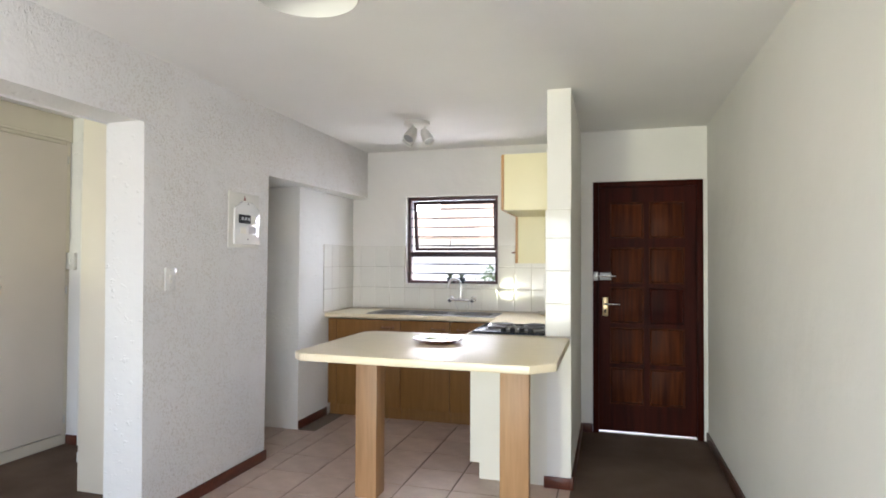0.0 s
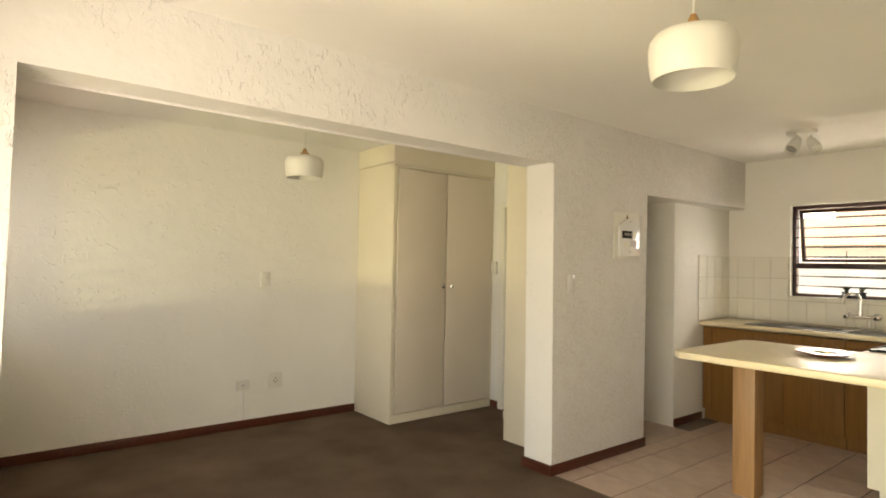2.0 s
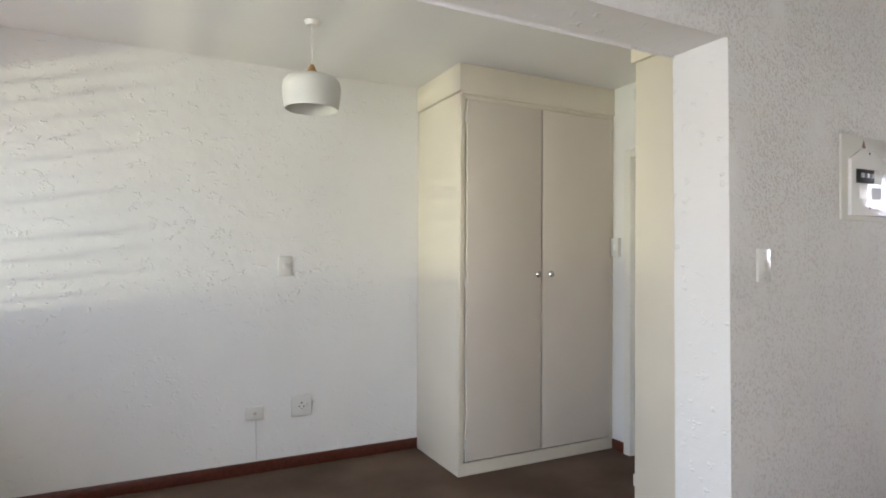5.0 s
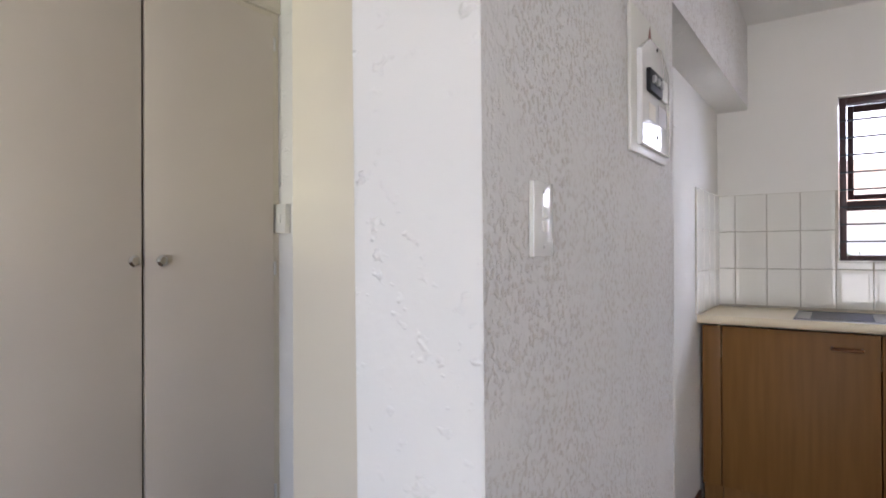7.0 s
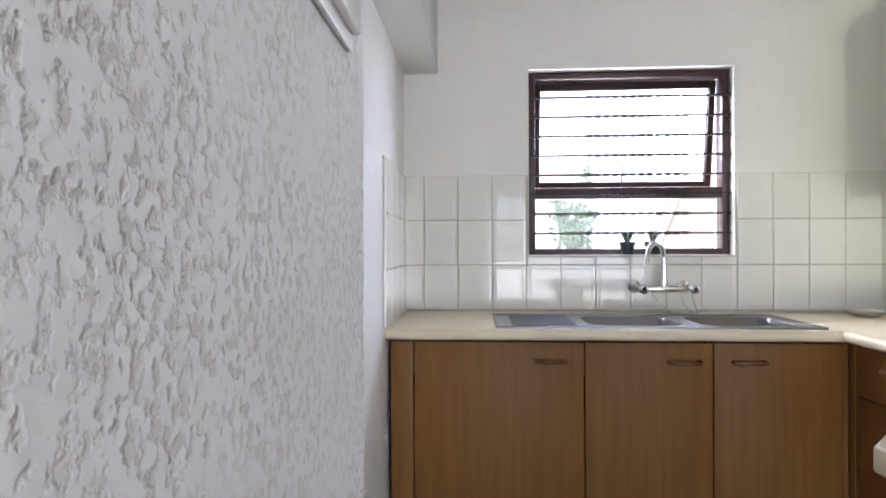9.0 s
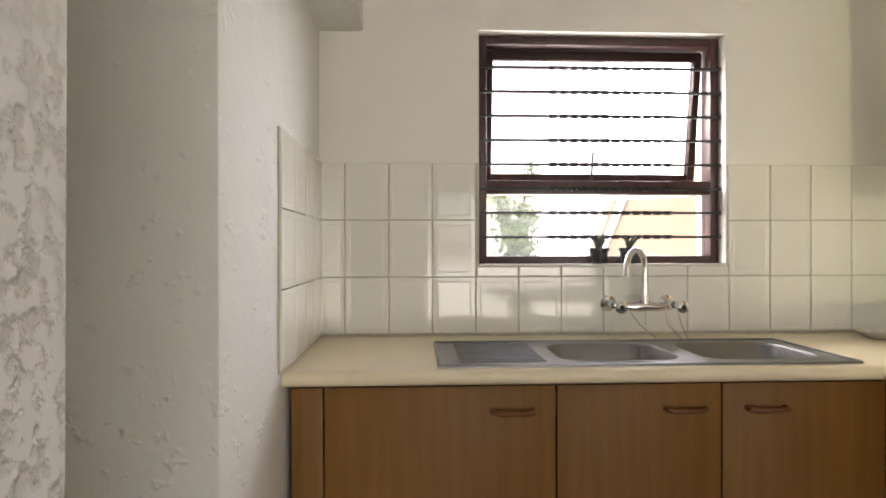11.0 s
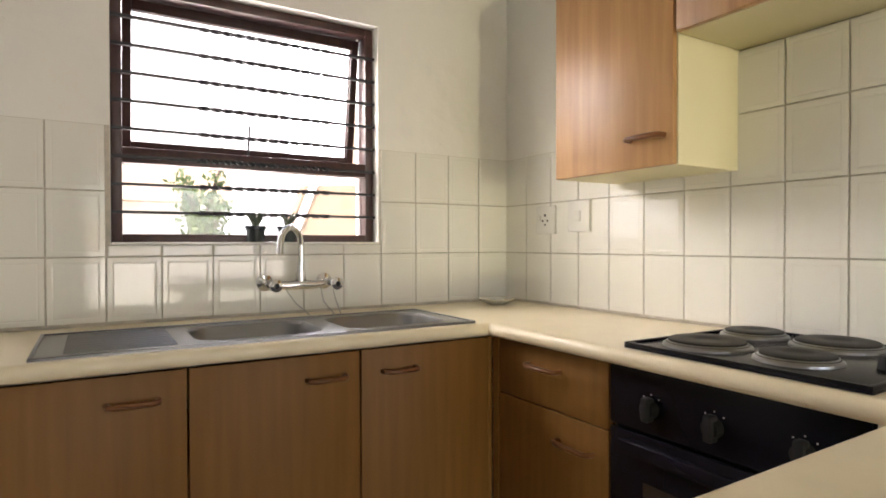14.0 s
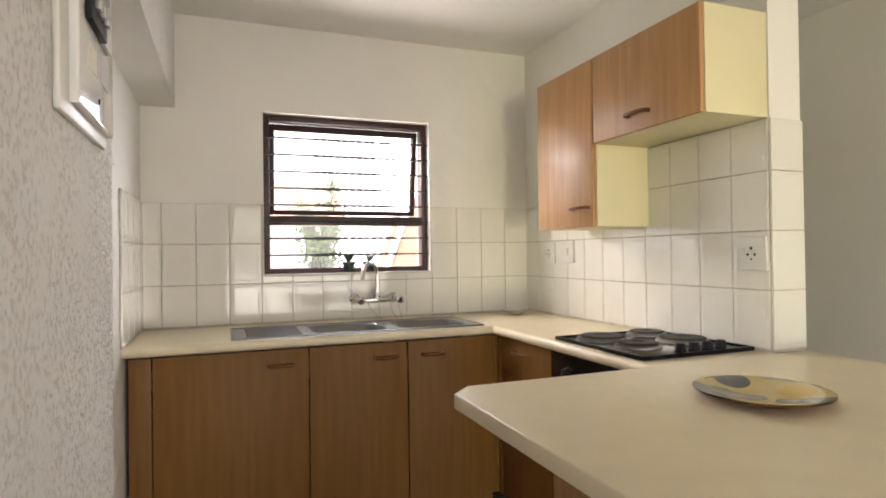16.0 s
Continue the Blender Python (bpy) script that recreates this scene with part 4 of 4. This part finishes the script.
def hob():
    h = thing("hob", (1.16, 4.79, TOP), "black enamel hob with four solid hotplates and side knobs", "hob")
    part("base", boxes((0.925, 4.55, TOP + 0.0005, 1.392, 5.055, TOP + 0.010), (0.925, 4.55, TOP + 0.0095, 1.392, 4.56, TOP + 0.015), (0.925, 5.045, TOP + 0.0095, 1.392, 5.055, TOP + 0.015), (0.925, 4.56, TOP + 0.0095, 0.935, 5.045, TOP + 0.015), (1.382, 4.56, TOP + 0.0095, 1.392, 5.045, TOP + 0.015), bevel=0.002), M_BLACK_GLASS, h)
    for x, y, r in ((1.055, 4.93, 0.082), (1.285, 4.955, 0.066), (1.06, 4.735, 0.068), (1.285, 4.765, 0.082)):
        p = part("hotplate", lathe([(0.0, TOP + 0.0095), (r + 0.006, TOP + 0.0095), (r + 0.006, TOP + 0.02), (r, TOP + 0.021), (r, TOP + 0.026), (r - 0.005, TOP + 0.028), (0.03, TOP + 0.028), (0.026, TOP + 0.026), (0.0, TOP + 0.026)], 40, at=(x, y, 0)), M_PLATE_IRON, h)
        part("trim_ring", lathe([(r + 0.001, TOP + 0.0225), (r + 0.012, TOP + 0.0150), (r + 0.013, TOP + 0.0102), (r + 0.001, TOP + 0.0102), (r + 0.001, TOP + 0.0225)], 40, at=(x, y, 0)), M_STEEL, p)
    for k in range(4):
        part("knob", lathe([(0.0, TOP + 0.0095), (0.019, TOP + 0.0095), (0.016, TOP + 0.032), (0.014, TOP + 0.036), (0.0, TOP + 0.036)], 20, at=(1.125 + 0.058 * k, 4.605, 0)), M_BLACK_PLASTIC, h)


hob()


def wall_cabinet(y0, y1, z0, z1, hy, hz, label):
    c = thing("wall_cabinet", (1.27, (y0 + y1) / 2, z0), label, "kitchen cabinet", "kitchen wall cabinets")
    x0 = 1.125
    part("body", boxes((x0 + 0.02, y0, z0, XT - 0.001, y1, z1), bevel=0.001), M_YCREAM, c)
    door = part("door", boxes((x0, y0 + 0.002, z0, x0 + 0.018, y1 - 0.002, z1), bevel=0.003), M_OAK_LIT, c)
    bow_handle(door, (x0, hy - 0.055, hz), (x0, hy + 0.055, hz), (-0.028, 0, 0))


wall_cabinet(5.072, 5.51, 1.352, 2.035, 5.155, 1.43, "tall oak-fronted wall cabinet with cream sides")
wall_cabinet(4.50, 5.068, 1.685, 2.035, 4.79, 1.745, "short oak-fronted wall cabinet above the hob")

# ---- small kitchen things ----
wall_plate("wall_socket", "white three-pin socket set in the tiles", "wall socket", (XT - 0.008, 5.862, 1.242), 0.11, 0.11, "-x", 0.012, socket)
wall_plate("light_switch", "white cooker isolator switch set in the tiles", "light switch", (XT - 0.008, 5.678, 1.25), 0.11, 0.115, "-x", 0.014, rocker)
wall_plate("wall_socket", "white three-pin socket beside the hob", "wall socket", (XT - 0.008, 4.556, 1.234), 0.115, 0.115, "-x", 0.014, socket)

soap = thing("soap_dish", (1.25, 5.99, TOP), "small off-white soap dish on the worktop", "soap dish")
bm = lathe([(0.0, TOP + 0.001), (0.035, TOP + 0.001), (0.07, TOP + 0.020), (0.076, TOP + 0.025), (0.069, TOP + 0.0235), (0.034, TOP + 0.007), (0.0, TOP + 0.006)], 32, at=(1.25, 5.99, 0))
part("dish", bm, M_SOAP, soap)
part("rest", lathe([(0.0, TOP + 0.007), (0.03, TOP + 0.007), (0.028, TOP + 0.026), (0.0, TOP + 0.028)], 20, at=(1.25, 5.99, 0)), M_WHITE_PLASTIC, soap)


def succulent(x, y, z, seed, label):
    rnd = random.Random(seed)
    p = thing("potted_plant", (x, y, z), label, "potted plant", "sill plants")
    part("pot", lathe([(0.0, z), (0.028, z), (0.032, z + 0.042), (0.036, z + 0.044), (0.036, z + 0.056), (0.031, z + 0.056), (0.028, z + 0.044), (0.0, z + 0.044)], 20, at=(x, y, 0)), M_POT, p)
    for k in range(17):
        a, lean = rnd.uniform(0, 6.28), rnd.uniform(0.15, 0.75)
        ln = rnd.uniform(0.035, 0.068)
        tip = (x + math.cos(a) * ln * lean, y + math.sin(a) * ln * lean, z + 0.042 + ln)
        mid = (x + math.cos(a) * ln * lean * 0.35, y + math.sin(a) * ln * lean * 0.35, z + 0.042 + ln * 0.55)
        part("leaf", tube([(x, y, z + 0.038), mid, tip], [0.005, 0.006, 0.001], 6), M_SUCC, p)


succulent(0.342, YW + 0.018, 1.156, 3, "spiky dark succulent in a dark pot on the sill")
succulent(0.452, YW + 0.020, 1.156, 5, "small dark succulent in a dark pot on the sill")


def plate():
    p = thing("plate", (0.850, 4.065, TOP), "hand-painted ceramic plate, cream with green, ochre and dark blotches", "plate")
    mat = material("painted ceramic", (0.60, 0.44, 0.13), 0.2, scale=9, second=(0.50, 0.40, 0.18), coat=0.4)
    n, l = mat.node_tree.nodes, mat.node_tree.links
    b = n["Principled BSDF"]
    tc = n.new("ShaderNodeTexCoord")
    vor = n.new("ShaderNodeTexVoronoi")
    vor.inputs["Scale"].default_value = 13
    l.new(tc.outputs["Object"], vor.inputs["Vector"])
    near = n.new("ShaderNodeMapRange")
    near.inputs["From Min"].default_value, near.inputs["From Max"].default_value = 0.62, 0.58
    l.new(vor.outputs["Distance"], near.inputs["Value"])
    pick = n.new("ShaderNodeValToRGB")
    pick.color_ramp.interpolation = "CONSTANT"
    e = pick.color_ramp.elements
    e[0].color, e[1].color = (0.03, 0.035, 0.05, 1), (0.17, 0.17, 0.04, 1)
    e[1].position = 0.46
    for pos, col in ((0.54, (0.60, 0.40, 0.08, 1)), (0.64, (0.10, 0.055, 0.03, 1)), (0.72, (0.58, 0.46, 0.20, 1))):
        k = e.new(pos)
        k.color = col
    l.new(vor.outputs["Color"], pick.inputs[0])
    mix = n.new("ShaderNodeMix")
    mix.data_type = "RGBA"
    l.new(near.outputs[0], mix.inputs["Factor"])
    l.new(b.inputs["Base Color"].links[0].from_socket, mix.inputs["A"])
    l.new(pick.outputs[0], mix.inputs["B"])
    l.new(mix.outputs["Result"], b.inputs["Base Color"])
    part("dish", lathe([(0.0, TOP + 0.001), (0.068, TOP + 0.001), (0.078, TOP + 0.006), (0.137, TOP + 0.023), (0.144, TOP + 0.027), (0.139, TOP + 0.0275), (0.082, TOP + 0.012), (0.068, TOP + 0.008), (0.0, TOP + 0.008)], 64, at=(0.850, 4.065, 0)), mat, p)
    part("underside", lathe([(0.0, TOP + 0.0004), (0.072, TOP + 0.0004), (0.082, TOP + 0.004), (0.1415, TOP + 0.0225), (0.1385, TOP + 0.0222), (0.08, TOP + 0.0045), (0.0, TOP + 0.003)], 64, at=(0.850, 4.065, 0)), M_TERRA, p, "bare red-brown underside")


plate()


def spotlight():
    x, y = 0.371, 5.075
    s = thing("ceiling_spotlight", (x, y, H), "white ceiling spotlight cluster with three adjustable heads", "ceiling light")
    part("base", lathe([(0.0, H - 0.03), (0.085, H - 0.03), (0.098, H - 0.024), (0.1, H - 0.0005), (0.0, H - 0.0004)], 32, at=(x, y, 0)), M_LAMP, s)
    for a, tilt, turn in ((20, 35, -30), (140, 30, 200), (260, 40, 250)):
        px, py = x + 0.062 * math.cos(radians(a)), y + 0.062 * math.sin(radians(a))
        part("arm", tube([(px, py, H - 0.028), (px, py, H - 0.075)], 0.008), M_LAMP, s)
        m = Matrix.Rotation(radians(turn), 4, "Z") @ Matrix.Rotation(radians(180 - tilt), 4, "Y")
        head = part("head", lathe([(0.0, -0.03), (0.024, -0.03), (0.034, -0.006), (0.043, 0.055), (0.044, 0.085), (0.04, 0.085), (0.036, 0.07), (0.0, 0.068)], 24, "z", (px, py, H - 0.085), m), M_LAMP, s)
        part("reflector", lathe([(0.0, 0.0705), (0.037, 0.0705), (0.037, 0.08), (0.0, 0.076)], 20, "z", (px, py, H - 0.085), m), M_GREY_METAL, head)


spotlight()

# ---- outside ----
# unseen roof, its eave added to keep direct sun out of both south openings
structure("roof", boxes((XB - 0.5, -1.25, H + 0.16, XR + 0.5, YW + 0.25, H + 0.28)), M_TAN, "unseen flat tan roof slab, deep eave added to shade the patio side", "roof")
structure("ground", boxes((-300, -300, -0.4, 300, 300, -0.125)), M_GROUND, "pale sandy paving outside", "ground")
# glowing sheet added to whiten the window view; it also lights the kitchen
M_GLOW = bpy.data.materials.new("glowing white backdrop")
M_GLOW.use_nodes = True
hb = M_GLOW.node_tree.nodes["Principled BSDF"]
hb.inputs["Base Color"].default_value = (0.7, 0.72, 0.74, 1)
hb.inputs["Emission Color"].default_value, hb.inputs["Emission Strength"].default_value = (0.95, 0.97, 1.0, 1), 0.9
structure("backdrop", boxes((-90, 70, -0.4, 90, 70.5, 60)), M_GLOW, "plain glowing sheet standing in for bright sky beyond the yard", "backdrop")
structure("lawn", boxes((-6, -9, -0.12, 8, -3.2, -0.1)), M_LAWN, "strip of green lawn beyond the patio", "lawn")
patio = structure("patio", boxes((-3, -3.2, -0.12, 4, -0.1, -0.07)), M_GROUT, "red clay brick patio", "patio")
structure("garden_wall", boxes((-3.4, -5.2, -0.12, -3.2, -0.1, 1.9)), M_YELLOW, "yellow plastered garden wall beside the patio", "wall")


def tree(name, x, y, h, crown_r, seed, leaves, label):
    rnd = random.Random(seed)
    t = thing(name, (x, y, -0.12), label, "tree")
    base = Vector((x, y, -0.14))
    bm = bmesh.new()
    ends = []

    def add(pts, rad):
        tb = tube(pts, rad, 7)
        me = bpy.data.meshes.new("limb")
        tb.to_mesh(me)
        tb.free()
        bm.from_mesh(me)
        bpy.data.meshes.remove(me)

    top = base + Vector((0.1, 0.05, h * 0.55))
    add([base, (base + top) / 2 + Vector((0.06, 0, 0)), top], [0.11, 0.085, 0.06])
    for k in range(9):
        a = k * 2.4
        start = base.lerp(top, rnd.uniform(0.45, 1))
        end = start + Vector((math.cos(a) * crown_r * 0.8, math.sin(a) * crown_r * 0.8, rnd.uniform(0.1, 0.5) * h))
        add([start, start.lerp(end, 0.5) + Vector((0, 0, 0.1)), end], [0.04, 0.025, 0.008])
        ends += [start.lerp(end, f) for f in (0.45, 0.7, 0.9, 1.0)]
    part("trunk", bm, M_BARK, t)
    verts, faces = [], []
    for k in range(leaves):
        c = rnd.choice(ends) + Vector([rnd.gauss(0, crown_r * 0.2) for _ in range(3)])
        q = Euler([rnd.uniform(0, 6.28) for _ in range(3)]).to_matrix()
        s = rnd.uniform(0.03, 0.07)
        n = len(verts)
        verts += [c + q @ Vector(v) * s for v in ((-1, 0, 0), (0, -0.5, 0.12), (1, 0, 0), (0, 0.5, 0.12))]
        faces.append((n, n + 1, n + 2, n + 3))
    me = bpy.data.meshes.new("crown")
    me.from_pydata([tuple(v - t.location) for v in verts], [], faces)
    me.materials.append(M_LEAF)
    crown = new("crown", me)
    crown.parent = t


tree("tree", 1.35, 14.2, 2.7, 0.42, 11, 1500, "leafy green garden tree beyond the kitchen window")
tree("bush", -0.6, 14.5, 1.5, 0.6, 12, 1100, "low green garden bush")
leanto = thing("lean_to", (2.6, 10.5, -0.12), "tan timber lean-to with a sloping brown edge beam", "lean-to")
part("beam", tube([(1.14, 10.45, -0.12), (2.42, 10.45, 3.1)], 0.045, 8), M_TAN, leanto)
sheet = prism([(1.32, 0.0), (2.54, 3.05), (4.6, 3.05), (4.6, 0.0)], -0.03, 0.03)
sheet.transform(Matrix.Translation((0, 10.56, -0.12)) @ Matrix.Rotation(radians(90), 4, "X"))
part("cladding", sheet, M_TAN, leanto)
house = thing("outbuilding", (-2.0, 21, -0.12), "pale outbuilding with a tan pitched roof beyond the yard", "building")
part("wall", boxes((-7, 19, -0.12, 2.6, 23, 2.1)), M_SMOOTH, house)
gable = prism([(-0.5, 0.0), (4.5, 0.0), (2.0, 1.4)], -10.0, 0.0)
gable.transform(Matrix.Translation((2.8, 18.7, 2.1)) @ Matrix.Rotation(radians(90), 4, "Z") @ Matrix.Rotation(radians(90), 4, "X"))
part("roof", gable, M_TAN, house)

# ---- pieces: tiles and pavers ----
XG = [XL] + [-0.556 + 0.151 * k for k in range(13)] + [XT]
backing = structure("tile_bed_window_wall", boxes((XL + 0.0015, YW - 0.0045, TOP + 0.001, -0.092, YW - 0.0005, 1.508), (0.80, YW - 0.0045, TOP + 0.001, XT - 0.0015, YW - 0.0005, 1.508), (-0.092, YW - 0.0045, TOP + 0.001, 0.80, YW - 0.0005, 1.147)), M_GROUT, "ivory glazed tile splashback behind the sink", "tiles")
for a, b in zip(XG, XG[1:]):
    for lo, hi in zip(ZROWS, ZROWS[1:]):
        if lo > 1.0 and b > -0.085 and a < 0.79:
            if lo < 1.12:
                if b < 0.85:
                    tile(backing, max(a, -0.1), YW - 0.003, lo, b - max(a, -0.1), 1.148 - lo)
                else:
                    tile(backing, a, YW - 0.003, lo, 0.8 - a, 1.148 - lo)
                    tile(backing, 0.8, YW - 0.003, lo, b - 0.8, hi - lo)
            elif b > 0.85:
                tile(backing, 0.8, YW - 0.003, lo, b - 0.8, hi - lo)
            continue
        tile(backing, a, YW - 0.003, lo, b - a, hi - lo)
backing = structure("tile_bed_west", boxes((XL + 0.0005, 5.53, TOP + 0.001, XL + 0.0045, YW - 0.005, 1.508)), M_GROUT, "ivory glazed tiles on the wall nib", "tiles")
for k in range(4):
    for lo, hi in zip(ZROWS, ZROWS[1:]):
        tile(backing, XL + 0.003, 5.53 + 0.151 * k, lo, 0.151 if k < 3 else 0.144, hi - lo, 90)
backing = structure("tile_bed_east", boxes((XT - 0.0045, 4.4955, TOP + 0.001, XT - 0.0005, YW - 0.005, 1.508), (XT - 0.0045, 4.4955, 1.508, XT - 0.0005, 5.07, 1.682)), M_GROUT, "ivory glazed tile splashback behind the hob", "tiles")
rows = list(zip(ZROWS, ZROWS[1:]))
for k in range(11):
    top = 4.495 + 0.1495 * (k + 1) if k < 10 else YW - 0.008
    for lo, hi in rows + ([(1.508, 1.682)] if k < 4 else []):
        tile(backing, XT - 0.003, top, lo, top - (4.495 + 0.1495 * k), hi - lo, -90)
backing = structure("tile_bed_partition_end", boxes((XT, 4.4905, TOP + 0.001, 1.553, 4.4945, 1.682)), M_GROUT, "ivory glazed tiles on the partition end", "tiles")
for lo, hi in rows + [(1.508, 1.682)]:
    tile(backing, XT - 0.008, 4.492, lo, 1.555 - XT + 0.008, hi - lo)


def floor_tile_mesh(w, d):
    bm = box(bmesh.new(), 0.004, 0.004, -0.005, w - 0.004, d - 0.004, 0.001, bevel=0.002, seg=1)
    return mesh_of("floor_tile", bm, M_FLOORTILE, smooth=False)


P = 0.305
FT = {}


def floor_tiles(x0, y0, x1, y1, first):
    x = x0
    step = first
    while x < x1 - 0.01:
        y = y0
        while y < y1 - 0.01:
            key = (round(min(step, x1 - x), 3), round(min(P, y1 - y), 3))
            if key not in FT:
                FT[key] = floor_tile_mesh(*key)
            piece("floor_tile", FT[key], kitchen_floor, (x, y, 0))
            y += P
        x, step = x + step, P


floor_tiles(XP, 3.36, 1.555, YW, 0.145)
floor_tiles(-1.35, 4.43, XP, 5.119, P)
me = mesh_of("paver", box(bmesh.new(), 0.004, 0.004, -0.03, 0.216, 0.106, 0.012, bevel=0.004, seg=1), M_BRICK, smooth=False)
for i in range(12):
    for j in range(14):
        piece("brick", me, patio, (-2.2 + i * 0.22 + (0.11 if j % 2 else 0), -1.75 + j * 0.11, -0.075))
